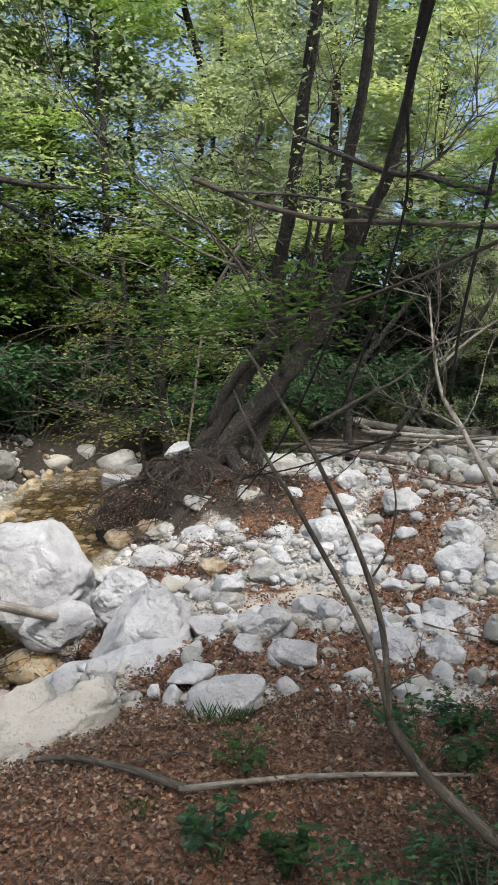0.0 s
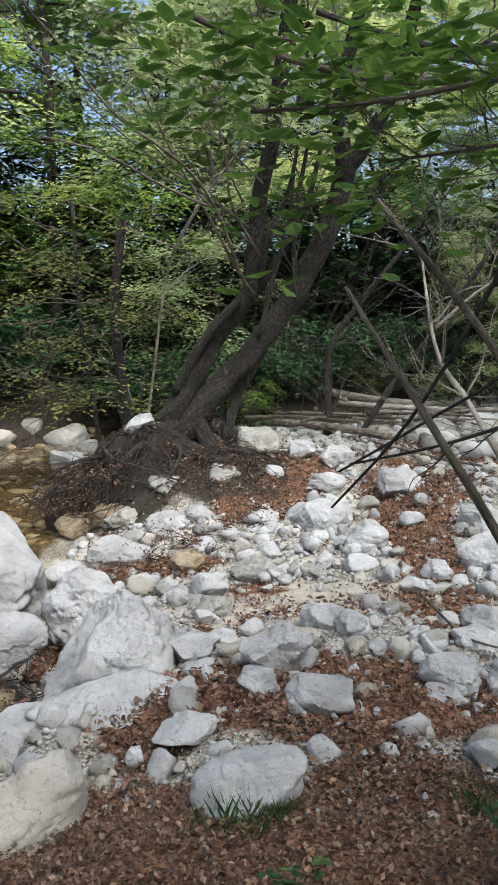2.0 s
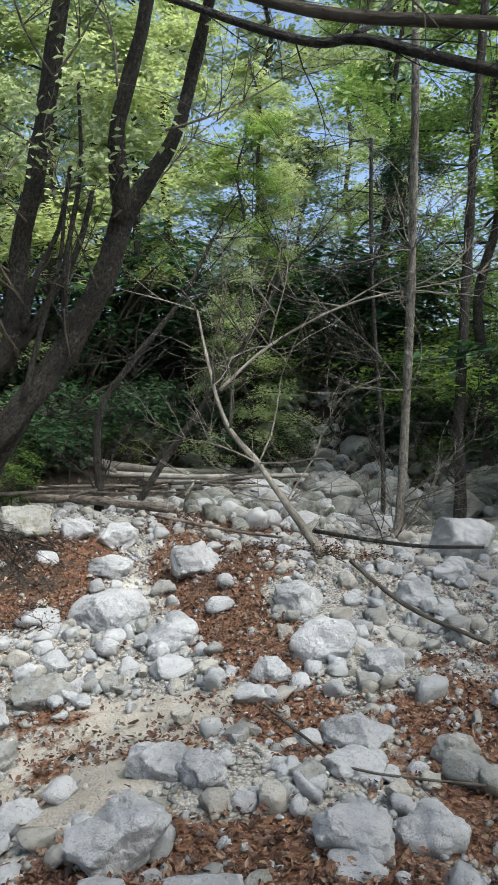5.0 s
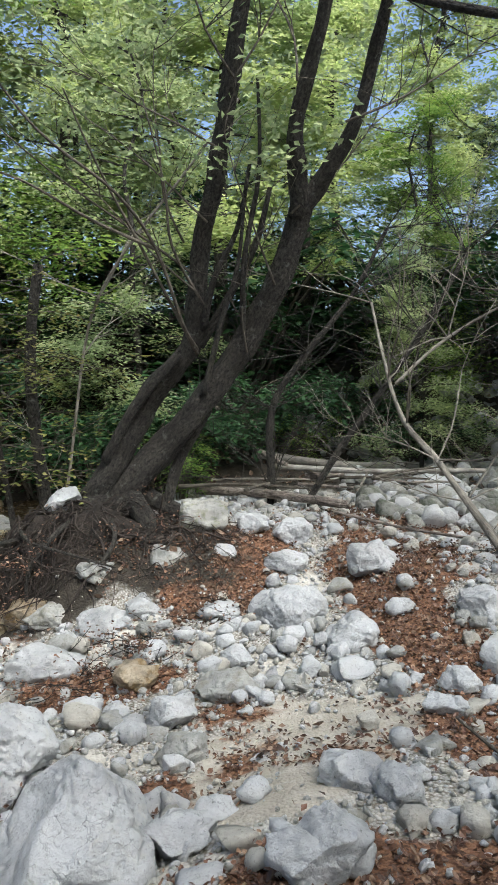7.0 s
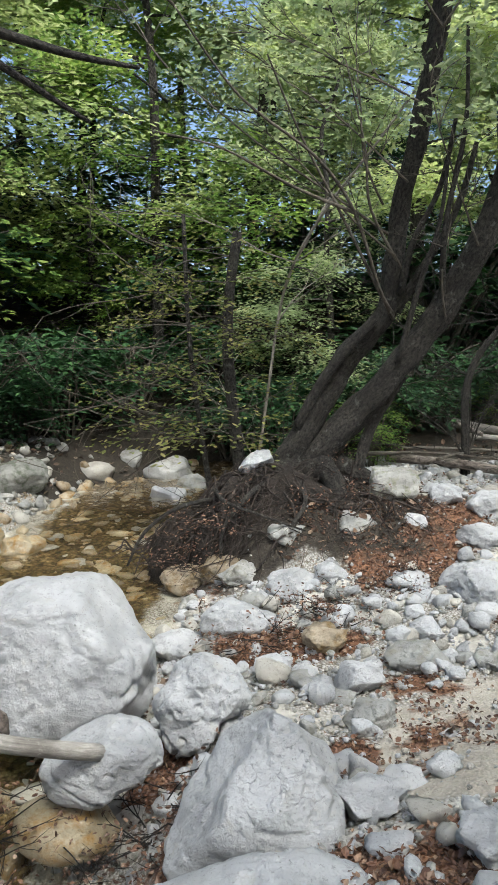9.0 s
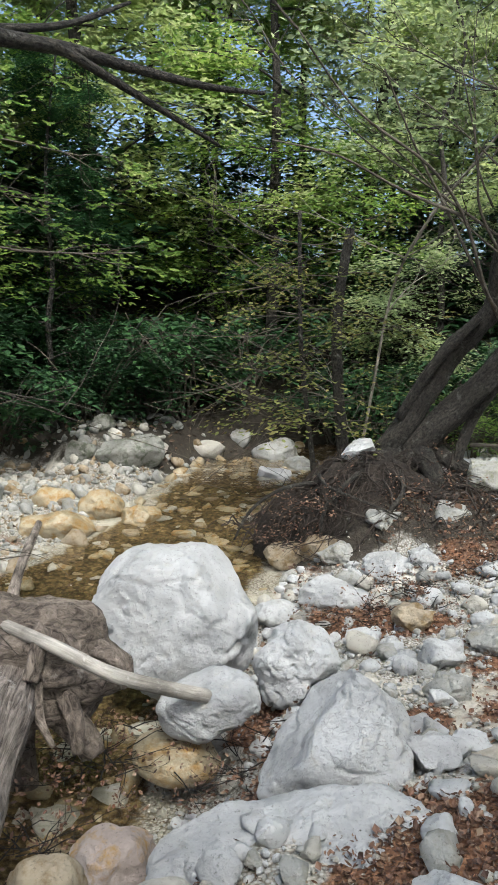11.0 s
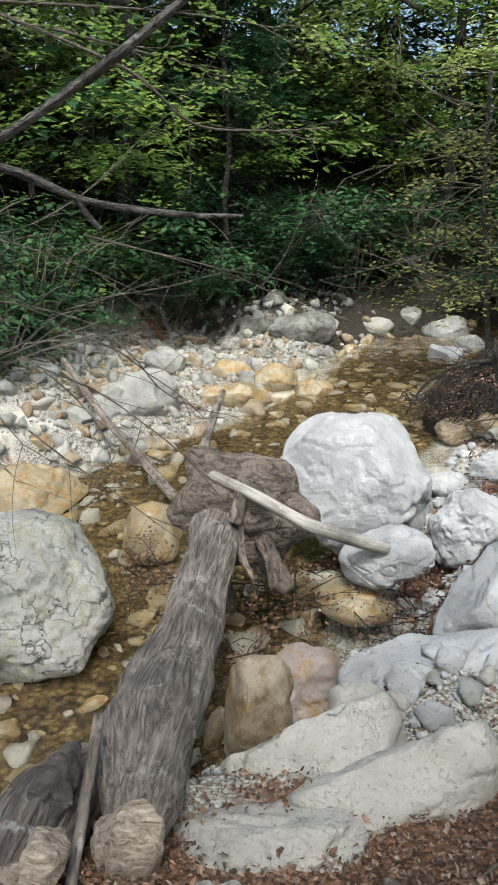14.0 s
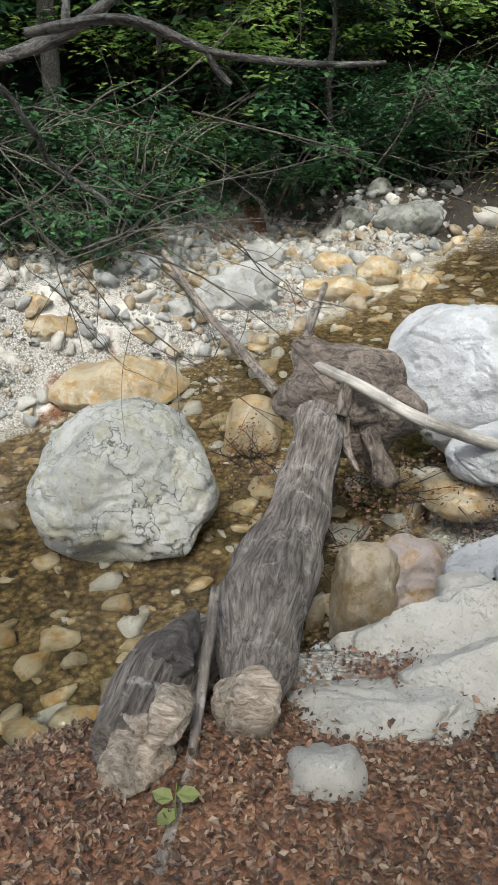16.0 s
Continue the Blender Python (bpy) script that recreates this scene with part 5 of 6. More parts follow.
boulder(-1.14, 7.36, 0.68, 0.34, 0.26, 0.2, 20, WHITE, 3, "white stone wedged at the foot of the leaning tree")
boulder(-1.0, 7.32, 0.5, 0.24, 0.18, 0.1, 80, GREY, 3, "flat grey stone lying at the foot of the leaning tree")
boulder(-0.2, 6.85, 0.22, 0.34, 0.26, 0.2, 30, GREY, 3, "grey stone held in the exposed roots")
boulder(-1.3, 6.62, -0.2, 0.42, 0.3, 0.26, 10, TAN, 3, "tan stone under the undercut roots")


def debris(label, x, y, reach, count, seed, z=None):
    """Flood wrack: fine twigs and caught leaves in a low tangle."""
    r = random.Random(seed)
    base = ground_height(x, y) if z is None else z
    ob = thing("flood_debris", label, "debris", (x, y, base))
    wood, brown = ([], []), ([], [])
    for _ in range(count):
        p = Vector((x + r.gauss(0, reach * 0.45), y + r.gauss(0, reach * 0.45), 0))
        p.z = max(base, ground_height(p.x, p.y)) + abs(r.gauss(0.02, 0.06))
        a = r.uniform(0, 2 * math.pi)
        for q, w in twigs(wood, r, p, (math.cos(a), math.sin(a), r.gauss(0.1, 0.3)), r.uniform(0.12, 0.35), 0.004, 1, 0.03):
            for _ in range(3):
                n = Vector((r.gauss(0, 0.7), r.gauss(0, 0.7), 1)).normalized()
                oval_leaf(brown, q + Vector((r.gauss(0, 0.04), r.gauss(0, 0.04), r.gauss(0, 0.02))), Vector((r.gauss(0, 1), r.gauss(0, 1), r.gauss(0, 0.4))).normalized(), n, r.uniform(0.015, 0.04), r.uniform(0.01, 0.022), r.uniform(-0.4, 0.4))
    part("twigwork", mesh_of("twigwork", *wood, BLACK_TWIG), ob)
    part("foliage", mesh_of("foliage", *brown, LEAF_BROWN, False), ob, "caught brown leaves")
    return ob


debris("tangle of wet twigs and leaves beside the log", -1.75, 3.3, 0.3, 30, 401, -0.45)
debris("tangle of wet twigs caught under the big boulder", -1.45, 3.75, 0.28, 26, 402)
debris("brown leaves and twigs caught between white stones", -1.0, 3.5, 0.25, 26, 403)
debris("black wet twigs caught against the log", -1.85, 2.6, 0.22, 20, 404, -0.55)
debris("brown twigs and leaves caught behind the veined boulder", -2.75, 3.2, 0.25, 22, 405, -0.5)
debris("leaves and roots washed against the root mound", -0.35, 5.75, 0.35, 26, 406)
debris("leaves and roots washed against the stones", 0.25, 6.1, 0.3, 22, 407)
debris("dead leaves and rootlets lodged in the root mound", -1.35, 6.95, 0.45, 34, 409, 0.22)
debris("dead leaves and rootlets lodged in the root mound", -0.55, 6.9, 0.4, 30, 410, 0.2)
debris("leaves and twigs hanging under the root mound", -1.6, 6.75, 0.4, 26, 411, -0.05)
debris("brown leaves banked against a row of stones", -0.75, 5.3, 0.3, 24, 412)
debris("dead twigs and leaves heaped by the dead sapling", 2.5, 6.2, 0.35, 30, 408)

r_sticks = random.Random(91)
for _ in range(10):
    cx, cy, a = r_sticks.uniform(0.4, 3.0), r_sticks.uniform(8.9, 10.2), r_sticks.gauss(0.0, 1.1)
    half = r_sticks.uniform(0.25, 0.8)
    ends = [(cx + s * half * math.cos(a), cy + s * half * math.sin(a) + 0.04 * (s == 0)) for s in (-1, 0, 1)]
    stick("driftwood_stick", "weathered stick in the driftwood heap", on_ground(ends, r_sticks.uniform(0.08, 0.28)), r_sticks.uniform(0.012, 0.03), 0.01, r_sticks.choice((DRIFT, TWIG, BARKLESS)))

# ---- the wood around ----
def wood_tree(seed, height, radius, reach, low, leaf_len, count, mat, bark=BARK):
    """A tree of the wood: bent trunk, limbs, and leaves in flat sprays along them."""
    r = random.Random(seed)
    ob = thing("tree", "dark-trunked woodland tree with a loose green crown", "tree", group="trees of the wood")
    pts = [Vector((0, 0, -0.3))]
    for k in range(1, 8):
        pts.append(Vector((r.gauss(0, 0.04) * k, r.gauss(0, 0.04) * k, height * k / 7)))
    v, f = tube(pts, [radius * (1 - 0.11 * k) for k in range(8)], 10, 0.1, seed)
    part("trunk", mesh_of("trunk", v, f, bark), ob)
    wood, green = ([], []), ([], [])
    n_limb = 34
    for k in range(n_limb):
        h = low + (1 - low) * (k + r.random()) / n_limb
        base = pts[0].lerp(pts[-1], h)
        base = pts[min(7, int(h * 7))].lerp(pts[min(7, int(h * 7) + 1)], h * 7 % 1)
        a = r.uniform(0, 2 * math.pi)
        size = reach * (1.15 - 0.75 * h) * r.uniform(0.6, 1.15)
        way = Vector((math.cos(a), math.sin(a), r.uniform(-0.1, 0.5)))
        line = [base + way * size * s + Vector((r.gauss(0, 0.06), r.gauss(0, 0.06), -0.12 * size * s * s)) * size for s in (0, 0.35, 0.7, 1.0)]
        tube(line, (0.03, 0.02, 0.013, 0.006), 5, 0, 0, wood)
        for _ in range(count):
            s = r.uniform(0.2, 1.05)
            p = line[0].lerp(line[3], s) + Vector((r.gauss(0, 0.12), r.gauss(0, 0.12), r.gauss(0, 0.1))) * size
            spray(green, r, p, way + Vector((r.gauss(0, 0.8), r.gauss(0, 0.8), r.gauss(-0.1, 0.2))), 0.62 * reach / 1.8, leaf_len, 22, 1.5)
    part("branchwork", mesh_of("branchwork", *wood, bark), ob)
    part("crown", mesh_of("crown", *green, mat, False), ob)
    return ob


def bush(seed, height, spread_r, leaf_len, count, mat, name="shrub", label="dense dark green shrub on the stream bank"):
    r = random.Random(seed)
    ob = thing(name, label, "shrub", group="shrubs of the bank")
    wood, green = ([], []), ([], [])
    for k in range(count):
        a, tilt = r.uniform(0, 2 * math.pi), r.uniform(0.15, 1.0)
        way = Vector((math.cos(a) * tilt * spread_r, math.sin(a) * tilt * spread_r, height * r.uniform(0.5, 1.0)))
        mid = way * 0.55 + Vector((0, 0, 0.12 * height))
        end = Vector((way.x, way.y, way.z * 0.9))
        tube((Vector((r.gauss(0, 0.08), r.gauss(0, 0.08), -0.1)), mid, end), (0.014, 0.009, 0.004), 5, 0, 0, wood)
        for _ in range(7):
            s = r.uniform(0.3, 1.1)
            p = mid.lerp(end, s) if r.random() < 0.6 else Vector((0, 0, 0)).lerp(mid, s)
            spray(green, r, p, Vector((math.cos(a), math.sin(a), -0.1)) + Vector((r.gauss(0, 0.5), r.gauss(0, 0.5), 0)), 0.42, leaf_len, 12, 1.6)
    part("stemwork", mesh_of("stemwork", *wood, TWIG), ob)
    part("foliage", mesh_of("foliage", *green, mat, False), ob)
    return ob


def put(kind, x, y, turn, size, sink=0.0):
    return copy_thing(kind, Matrix.Translation((x, y, ground_height(x, y) - sink)) @ pose(0, 0, 0, 0, 0, turn) @ Matrix.Scale(size, 4))


kinds = [wood_tree(101, 11, 0.11, 2.2, 0.06, 0.125, 26, LEAF_MID), wood_tree(102, 12.5, 0.15, 2.4, 0.24, 0.135, 26, LEAF_LIGHT),
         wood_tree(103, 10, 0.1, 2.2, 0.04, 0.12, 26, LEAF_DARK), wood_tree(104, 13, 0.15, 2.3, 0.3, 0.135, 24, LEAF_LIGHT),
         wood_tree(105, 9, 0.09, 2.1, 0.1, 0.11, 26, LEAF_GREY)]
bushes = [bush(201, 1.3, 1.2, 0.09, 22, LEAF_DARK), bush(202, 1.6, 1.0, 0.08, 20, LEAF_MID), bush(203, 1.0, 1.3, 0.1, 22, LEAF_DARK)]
rng = random.Random(77)
spots = []


def free(x, y, gap):
    if any((x - a) ** 2 + (y - b) ** 2 < gap * gap for a, b in spots):
        return False
    spots.append((x, y))
    return True


first_use = set()


def plant(stock, index, x, y, size, sink=0.1):
    """The first of a kind is set in place; the others are copies."""
    kind = stock[index]
    if kind.name in first_use:
        return put(kind, x, y, rng.uniform(0, 360), size, sink)
    first_use.add(kind.name)
    kind.matrix_world = Matrix.Translation((x, y, ground_height(x, y) - sink)) @ Matrix.Scale(size, 4)
    return kind


# the far bank to the left, dark below and light above
for x, y, k, s in ((-7.3, 8.9, 0, 1.0), (-6.6, 11.6, 1, 1.0), (-5.0, 13.4, 0, 0.7), (-3.7, 12.9, 0, 0.95), (-5.6, 14.6, 1, 0.75), (-8.6, 10.8, 1, 1.0), (-6.0, 9.6, 2, 0.55), (-8.8, 7.0, 1, 0.9),
                   (-2.2, 14.2, 1, 0.9), (-0.8, 12.4, 4, 0.75), (0.6, 14.0, 1, 0.95), (2.2, 14.8, 1, 0.7), (4.0, 13.2, 0, 0.5), (5.6, 12.0, 2, 0.6), (6.2, 9.4, 0, 0.8), (6.4, 6.2, 2, 0.8), (3.1, 16.5, 3, 0.8), (4.4, 14.2, 3, 0.62), (5.2, 16.4, 1, 0.8), (3.4, 11.4, 4, 0.55), (-9.4, 4.6, 2, 0.9)):
    spots.append((x, y))
    plant(kinds, k, x, y, s)
for _ in range(900):
    x, y = rng.uniform(-17, 14), rng.uniform(-9, 27)
    inside = (-5.2 - 0.3 * max(0, y - 8) < x < 5.2 and -4 < y < 13.5) or (y <= 11 and -8.0 < x < 5.2 and y > -4) or math.hypot(x, y) < 6
    if inside or (y > 12 and 0.16 < x / y < 0.42) or (y < 4 and abs(x) < 7) or len(spots) > 50:
        continue
    if free(x, y, 1.9):
        plant(kinds, rng.choice((0, 0, 1, 1, 2, 3, 3, 4)), x, y, rng.uniform(0.8, 1.15))
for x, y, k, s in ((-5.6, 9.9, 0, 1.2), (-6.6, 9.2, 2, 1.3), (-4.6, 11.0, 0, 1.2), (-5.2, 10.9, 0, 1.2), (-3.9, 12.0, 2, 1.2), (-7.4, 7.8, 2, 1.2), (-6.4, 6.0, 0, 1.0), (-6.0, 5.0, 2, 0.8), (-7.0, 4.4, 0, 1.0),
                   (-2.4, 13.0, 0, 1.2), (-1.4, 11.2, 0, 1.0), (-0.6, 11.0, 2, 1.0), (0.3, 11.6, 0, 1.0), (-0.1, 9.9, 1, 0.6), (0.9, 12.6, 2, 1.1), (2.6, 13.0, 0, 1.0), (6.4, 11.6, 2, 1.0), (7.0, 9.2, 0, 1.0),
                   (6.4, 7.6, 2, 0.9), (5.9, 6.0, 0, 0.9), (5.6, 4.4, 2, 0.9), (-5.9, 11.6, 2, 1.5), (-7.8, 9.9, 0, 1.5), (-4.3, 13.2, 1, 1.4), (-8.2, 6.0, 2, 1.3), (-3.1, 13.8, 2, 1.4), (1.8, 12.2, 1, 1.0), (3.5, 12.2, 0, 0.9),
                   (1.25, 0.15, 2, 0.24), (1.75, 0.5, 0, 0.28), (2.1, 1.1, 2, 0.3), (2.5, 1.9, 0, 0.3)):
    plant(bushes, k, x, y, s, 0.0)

# The first four are added behind the path, unseen, to shade the bank.
for x, y, k in ((3.8, -3.4, 0), (-2.0, -4.6, 3), (1.2, -6.5, 1), (-5.5, -4.5, 2), (6.4, 0.5, 0), (-7.2, 3.7, 2), (7.6, 15.2, 0), (7.2, 13.6, 2), (8.4, 11.0, 0), (2.4, 18.6, 4), (6.2, 17.0, 2), (-8.6, 13.4, 1), (-7.2, 15.4, 1), (-10.6, 9.0, 0), (-4.2, 16.6, 3)):
    plant(kinds, k, x, y, 0.95)

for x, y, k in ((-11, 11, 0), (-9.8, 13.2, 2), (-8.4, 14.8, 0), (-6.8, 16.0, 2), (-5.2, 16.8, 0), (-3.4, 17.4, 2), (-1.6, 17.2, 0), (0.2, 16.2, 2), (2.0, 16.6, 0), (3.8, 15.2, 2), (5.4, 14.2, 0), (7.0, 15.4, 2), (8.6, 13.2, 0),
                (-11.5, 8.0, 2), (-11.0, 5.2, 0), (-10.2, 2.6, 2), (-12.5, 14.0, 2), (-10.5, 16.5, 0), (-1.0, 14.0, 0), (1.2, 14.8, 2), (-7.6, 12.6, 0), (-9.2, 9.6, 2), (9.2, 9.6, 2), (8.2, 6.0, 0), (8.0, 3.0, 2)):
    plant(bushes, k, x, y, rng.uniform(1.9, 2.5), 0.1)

# Small tree added out of view, only to shade the right of the bank.
plant(kinds, 2, 3.1, -1.0, 0.5)


def herb(seed, height, leaf_len, stems, mat):
    """A low broad-leaved plant of the bank."""
    r = random.Random(seed)
    ob = thing("undergrowth_plant", "low dark green broad-leaved plant on the leaf litter", "plant", group="plants of the bank")
    wood, green = ([], []), ([], [])
    for _ in range(stems):
        a, lean = r.uniform(0, 2 * math.pi), r.uniform(0.2, 0.8)
        tip = Vector((math.cos(a) * lean * height, math.sin(a) * lean * height, height * r.uniform(0.6, 1.0)))
        mid = tip * 0.5 + Vector((0, 0, height * 0.15))
        tube((Vector((0, 0, -0.03)), mid, tip), (0.003, 0.0025, 0.0015), 5, 0, 0, wood)
        for q in (mid, mid.lerp(tip, 0.5), tip):
            for _ in range(3):
                b = r.uniform(0, 2 * math.pi)
                n = Vector((r.gauss(0, 0.35), r.gauss(0, 0.35), 1)).normalized()
                oval_leaf(green, q, Vector((math.cos(b), math.sin(b), r.gauss(-0.1, 0.25))).normalized(), n, leaf_len * r.uniform(0.6, 1.2), leaf_len * r.uniform(0.45, 0.75), 0.1)
    part("stemwork", mesh_of("stemwork", *wood, LEAF_NEAR), ob)
    part("foliage", mesh_of("foliage", *green, mat, False), ob)
    return ob


def grass_tuft(seed):
    r = random.Random(seed)
    ob = thing("grass_tuft", "small tuft of fresh green grass beside a stone", "grass", group="grass tufts")
    out = ([], [])
    for _ in range(70):
        a = r.uniform(0, 2 * math.pi)
        base = Vector((r.gauss(0, 0.06), r.gauss(0, 0.04), -0.01))
        way = Vector((math.cos(a) * 0.5, math.sin(a) * 0.5, 1)).normalized()
        leaf(out, base, way, Vector((math.cos(a + 1.5), math.sin(a + 1.5), 0.1)).normalized(), r.uniform(0.06, 0.15), 0.007)
    part("foliage", mesh_of("foliage", *out, LEAF_NEAR, False), ob)
    return ob


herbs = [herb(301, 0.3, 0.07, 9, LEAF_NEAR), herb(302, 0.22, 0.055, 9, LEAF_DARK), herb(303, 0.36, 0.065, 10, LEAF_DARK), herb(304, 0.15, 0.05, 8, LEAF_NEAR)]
tufts = [grass_tuft(311)]
for x, y, k, s in ((0.52, 0.9, 0, 0.55), (0.5, 0.4, 1, 0.9), (0.72, 0.35, 3, 1.0)):
    plant(herbs, k, x, y, s, 0.0)
for _ in range(36):
    x, y = rng.uniform(1.15, 2.5), rng.uniform(0.1, 1.75)
    if rng.random() < 0.25 + 0.6 * (x - 0.75):
        plant(herbs, rng.randrange(4), x, y, rng.uniform(0.6, 1.1), 0.0)
for x, y, s in ((0.32, 1.36, 1.0), (0.42, 1.42, 0.8), (0.2, 0.6, 0.6), (1.1, 1.6, 0.8)):
    plant(tufts, 0, x, y, s, 0.0)


# ---- the road above the far bank ----
def plain(name, colour, rough=0.5, metal=0.0):
    m, nt, bsdf, link = material(name)
    c = ramp(nt, noise_at(nt, place(nt), 6, 4), (0.3, tuple(0.75 * v for v in colour)), (0.7, colour))
    link(c.outputs[0], bsdf.inputs["Base Color"])
    bsdf.inputs["Roughness"].default_value, bsdf.inputs["Metallic"].default_value = rough, metal
    return m


STEEL, SIGN_RED, SIGN_WHITE = plain("galvanised_steel", (0.55, 0.56, 0.57), 0.4, 0.6), plain("sign_red", (0.5, 0.03, 0.02)), plain("sign_white", (0.8, 0.8, 0.78))
rail_ends = (Vector((-12.6, 13.4, 0)), Vector((-6.6, 22.0, 0)))
guard_rail = thing("guard_rail", "galvanised steel guard rail along the road above", "guard rail", (-9.6, 17.7, ground_height(-9.6, 17.7)))
spots_on = [rail_ends[0].lerp(rail_ends[1], k / 5) for k in range(6)]
tops = [Vector((q.x, q.y, ground_height(q.x, q.y))) for q in spots_on]
for dz in (0.62, 0.74):
    v, f = tube([q + Vector((0, 0, dz)) for q in tops], [0.05] * 6, 8)
    part("beam", mesh_of("beam", v, f, STEEL), guard_rail)
for q in tops:
    v, f = tube((q - Vector((0, 0, 0.3)), q + Vector((0, 0, 0.8))), (0.04, 0.04), 8)
    part("post", mesh_of("post", v, f, STEEL), guard_rail)


def board(at, face, size, depth, mat, name, parent):
    """A triangular sign plate, point up."""
    side = Vector((face.y, -face.x, 0)).normalized()
    pts = [at + side * size * math.sin(a) + Vector((0, 0, size * math.cos(a))) for a in (0, 2.094, 4.189)]
    verts = [q + face * depth for q in pts] + [q - face * 0.01 for q in pts]
    return part(name, mesh_of(name, verts, [(0, 1, 2), (5, 4, 3), (0, 3, 4, 1), (1, 4, 5, 2), (2, 5, 3, 0)], mat, False), parent)


sx, sy = -9.0, 21.4
road_sign = thing("road_sign", "red-edged white triangular road warning sign", "sign", (sx, sy, ground_height(sx, sy)))
v, f = tube((road_sign.location - Vector((0, 0, 0.2)), road_sign.location + Vector((0, 0, 1.6))), (0.03, 0.03), 8)
part("pole", mesh_of("pole", v, f, STEEL), road_sign)
face = Vector((9.0, -21.5, 0)).normalized()
rim = board(road_sign.location + Vector((0, 0, 1.2)) + face * 0.05, face, 0.55, 0.01, SIGN_RED, "rim", road_sign)
board(road_sign.location + Vector((0, 0, 1.2)) + face * 0.05, face, 0.36, 0.02, SIGN_WHITE, "plate", road_sign)

# ---- loose stones, gravel and leaf litter ----
def stony(x, y):
    """How much loose stone lies here, 0 to 1."""
    if soil_cover(x, y) > 0.6 or y < 1.1 and x > -1.2:
        return 0.0
    d = creek_distance(x, y)
    if sand_cover(x, y) > 0.5 or soil_cover(x, y) > 0.4:
        return 0.06
    return (1.0 - 0.8 * litter_cover(x, y)) * (0.35 if d < 0.05 else 1.0)


kinds_of_stone = [stone_mesh(900 + k, 1.0, 0.82, 0.62, m, 3, 8, 0.2, 0.46) for k, m in enumerate((WHITE, WHITE, WHITE, WHITE, CREAM, WHITE, GREY, CREAM, WHITE, GREY))]
wet_stones = [stone_mesh(950 + k, 1.0, 0.8, 0.55, AMBER, 3, 8, 0.1) for k in range(3)]
rng = random.Random(55)
made = 0
while made < 300:
    x, y = rng.uniform(-1.6, 3.6), rng.uniform(1.9, 8.5)
    if rng.random() > stony(x, y):
        continue
    made += 1
    s = 0.05 + 0.13 * rng.random() ** 1.8
    in_water = creek_distance(x, y) < 0.1
    ob = new("stone", rng.choice(wet_stones if in_water else kinds_of_stone))
    ob.matrix_world = Matrix.Translation((x, y, ground_height(x, y) + 0.1 * s)) @ pose(0, 0, 0, rng.gauss(0, 18), rng.gauss(0, 18), rng.uniform(0, 360)) @ Matrix.Scale(s, 4)
    tagged(ob, "small wet amber stone in the stream" if in_water else "small loose pale stone on the gravel bed", "stone", "loose stones")


def heap(name, label, count, box, size, mats, weight, detail, seed, lift=0.15, parent=None):
    """Many stones too small to pick apart, joined."""
    r = random.Random(seed)
    shapes = []
    for k in range(14):
        bm = bmesh.new()
        bmesh.ops.create_icosphere(bm, subdivisions=detail, radius=0.5)
        off = Vector((r.random() * 40, 0, 0))
        planes = [(Vector((r.gauss(0, 1), r.gauss(0, 1), r.gauss(0, 1))).normalized(), r.uniform(0.2, 0.42)) for _ in range(7)]
        for v in bm.verts:
            for n, far in planes:
                v.co -= n * max(0.0, v.co.dot(n) - far)
        shapes.append(([v.co * (1.15 + 0.5 * noise.noise(v.co * 2.2 + off)) for v in bm.verts], [tuple(v.index for v in f.verts) for f in bm.faces]))
        bm.free()
    verts, faces, which = [], [], []
    x0, y0, x1, y1 = box
    done = tries = 0
    while done < count and tries < count * 12:
        tries += 1
        x, y = r.uniform(x0, x1), r.uniform(y0, y1)
        if r.random() > weight(x, y):
            continue
        done += 1
        s = size[0] + (size[1] - size[0]) * r.random() ** 2.4
        m = pose(x, y, ground_height(x, y) + lift * s + 0.02 * noise.noise((x * 2.3, y * 2.3, 0)), r.uniform(0, 360), r.uniform(-25, 25), r.uniform(0, 360)) @ Matrix.Diagonal((s, s * r.uniform(0.6, 1), s * r.uniform(0.5, 0.8), 1))
        vs, fs = r.choice(shapes)
        n = len(verts)
        verts += [m @ v for v in vs]
        faces += [tuple(n + i for i in f) for f in fs]
        which += [r.randrange(len(mats))] * len(fs)
    mesh = mesh_of(name, verts, faces, mats[0])
    for m in mats[1:]:
        mesh.materials.append(m)
    mesh.polygons.foreach_set("material_index", which)
    return tagged(new(name, mesh), label, "gravel", kind="stuff")


heap("rubble", "pale stones strewn over the dry stream bed", 2400, (-1.6, 1.8, 4.6, 11), (0.04, 0.19), (WHITE, WHITE, CREAM, GREY), stony, 2, 61)
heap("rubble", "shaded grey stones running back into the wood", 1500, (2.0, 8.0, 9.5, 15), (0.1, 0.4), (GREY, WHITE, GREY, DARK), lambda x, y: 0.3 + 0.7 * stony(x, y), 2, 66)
heap("rubble", "grey stones on the gravel bar beyond the stream", 1900, (-9, 3.0, -4.0, 11.0), (0.06, 0.24), (GREY, TAN, GREY, CREAM), lambda x, y: max(0.35, stony(x, y)), 2, 62)
heap("rubble", "wet amber stones on the stream bed", 1100, (-6.5, -1.0, -0.9, 12.5), (0.05, 0.3), (AMBER, TAN, AMBER, CREAM), lambda x, y: 1.0 if creek_distance(x, y) < 0.15 else 0.0, 2, 63, 0.1)
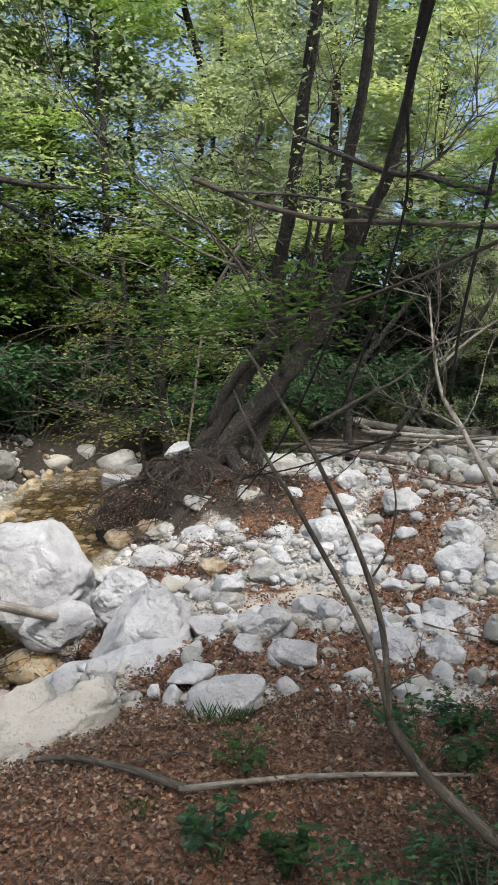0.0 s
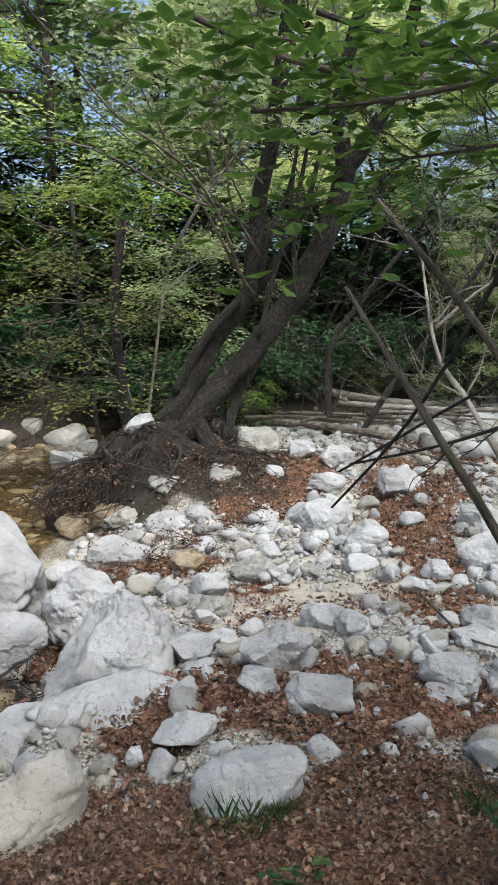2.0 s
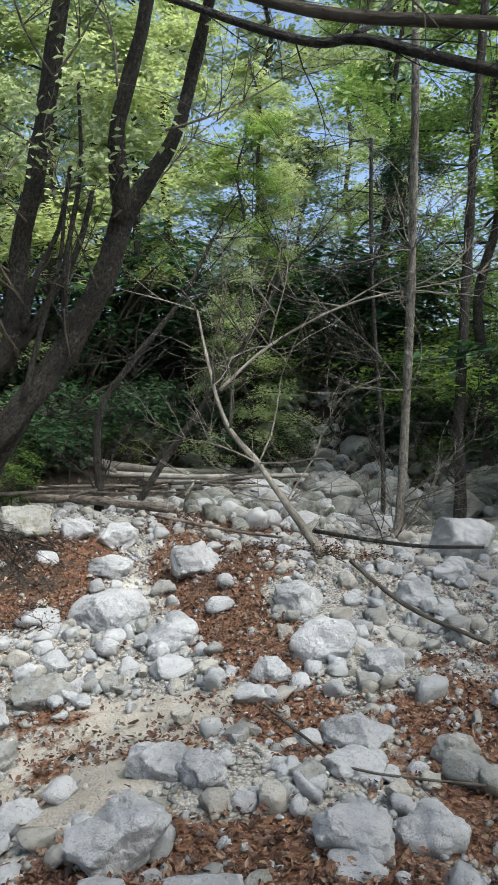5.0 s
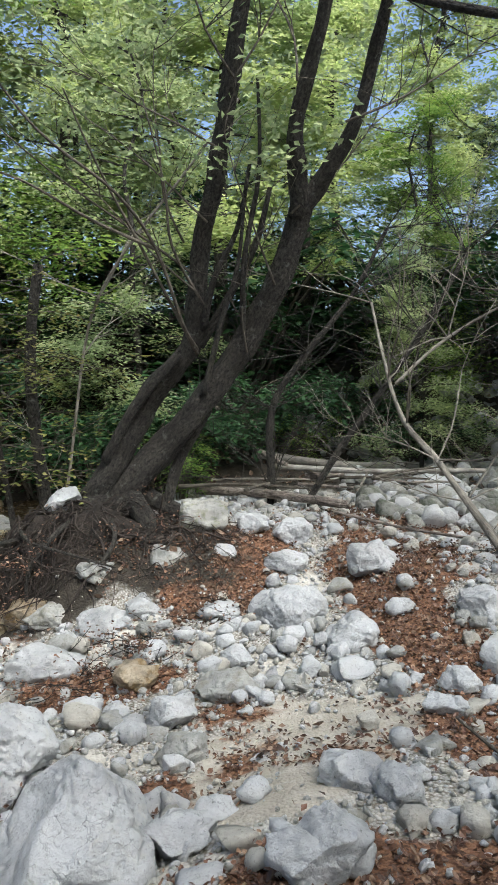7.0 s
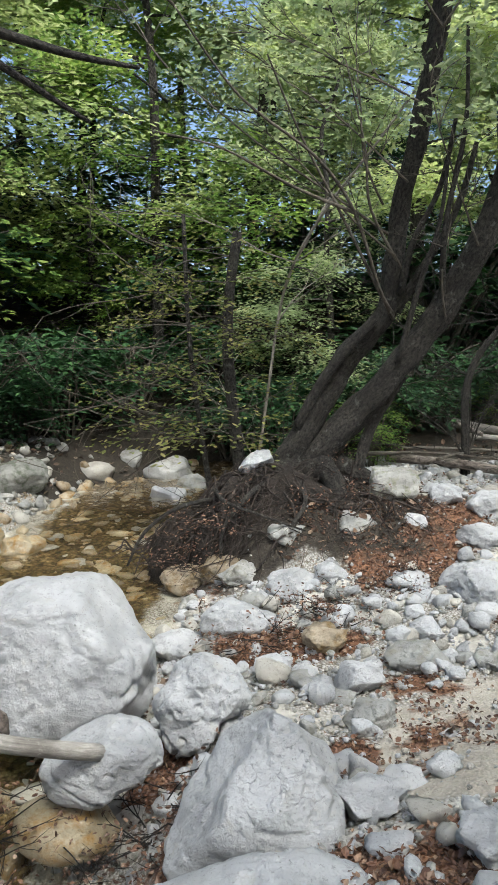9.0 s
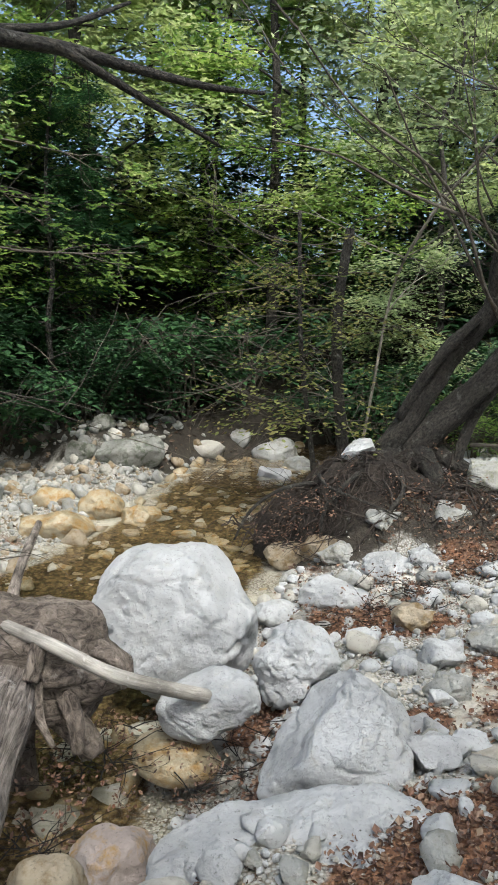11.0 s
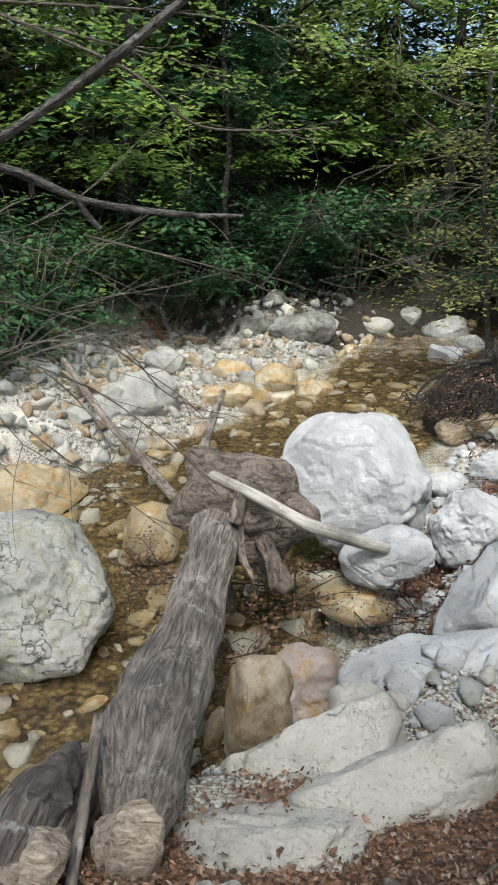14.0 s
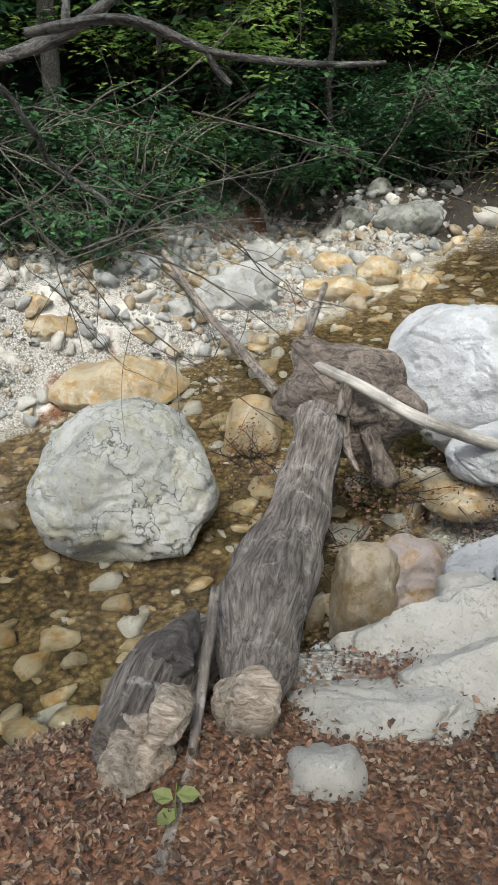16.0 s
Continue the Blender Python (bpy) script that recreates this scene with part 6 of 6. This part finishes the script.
heap("gravel", "fine white gravel between the stones", 15000, (-1.5, 1.3, 4.2, 9.0), (0.012, 0.05), (WHITE, CREAM, WHITE, GREY), lambda x, y: min(1.0, stony(x, y) + 0.12) if y > 1.6 or x < -0.4 else 0.1, 1, 64, 0.3)
heap("gravel", "grey gravel of the bar beyond the stream", 5000, (-8.0, 4.0, -4.0, 10.0), (0.02, 0.07), (GREY, TAN, GREY), lambda x, y: stony(x, y), 1, 65, 0.3)


def litter(name, label, count, box, size, mat, weight, seed):
    r = random.Random(seed)
    out = ([], [])
    x0, y0, x1, y1 = box
    done = tries = 0
    while done < count and tries < count * 12:
        tries += 1
        x, y = r.uniform(x0, x1), r.uniform(y0, y1)
        if r.random() > weight(x, y):
            continue
        done += 1
        a = r.uniform(0, 2 * math.pi)
        n = Vector((r.gauss(0, 0.75), r.gauss(0, 0.75), 1)).normalized()
        along = Vector((math.cos(a), math.sin(a), r.gauss(0, 0.3)))
        along = (along - n * along.dot(n)).normalized()
        s = r.uniform(*size)
        (leaf if r.random() < 0.35 else oval_leaf)(out, Vector((x, y, rough_ground(x, y) + r.random() ** 2 * 0.04)), along, n, s, s * r.uniform(0.3, 0.9))
    return tagged(new(name, mesh_of(name, *out, mat, False)), label, "leaf litter", kind="stuff")


litter("leaf_litter", "thick reddish brown fallen leaves between the stones", 40000, (-1.6, 1.7, 4.0, 9.0), (0.018, 0.042), LEAF_BROWN, lambda x, y: 0.015 + litter_cover(x, y), 71)
litter("leaf_litter", "trodden dull brown leaves on the bank", 75000, (-1.9, -0.6, 3.2, 2.2), (0.008, 0.026), LEAF_DULL, lambda x, y: max(0.25, litter_cover(x, y)) if creek_distance(x, y) > 0.5 else 0.05, 72)
litter("leaf_litter", "reddish fallen leaves on the bank", 24000, (-1.9, -0.6, 2.2, 2.6), (0.01, 0.028), LEAF_BROWN, lambda x, y: litter_cover(x, y) if creek_distance(x, y) > 0.4 else 0.03, 73)
litter("leaf_litter", "old leaves on the dark forest floor", 9000, (-9.0, 3.0, 7.0, 15.0), (0.05, 0.1), LEAF_DULL, lambda x, y: soil_cover(x, y), 74)
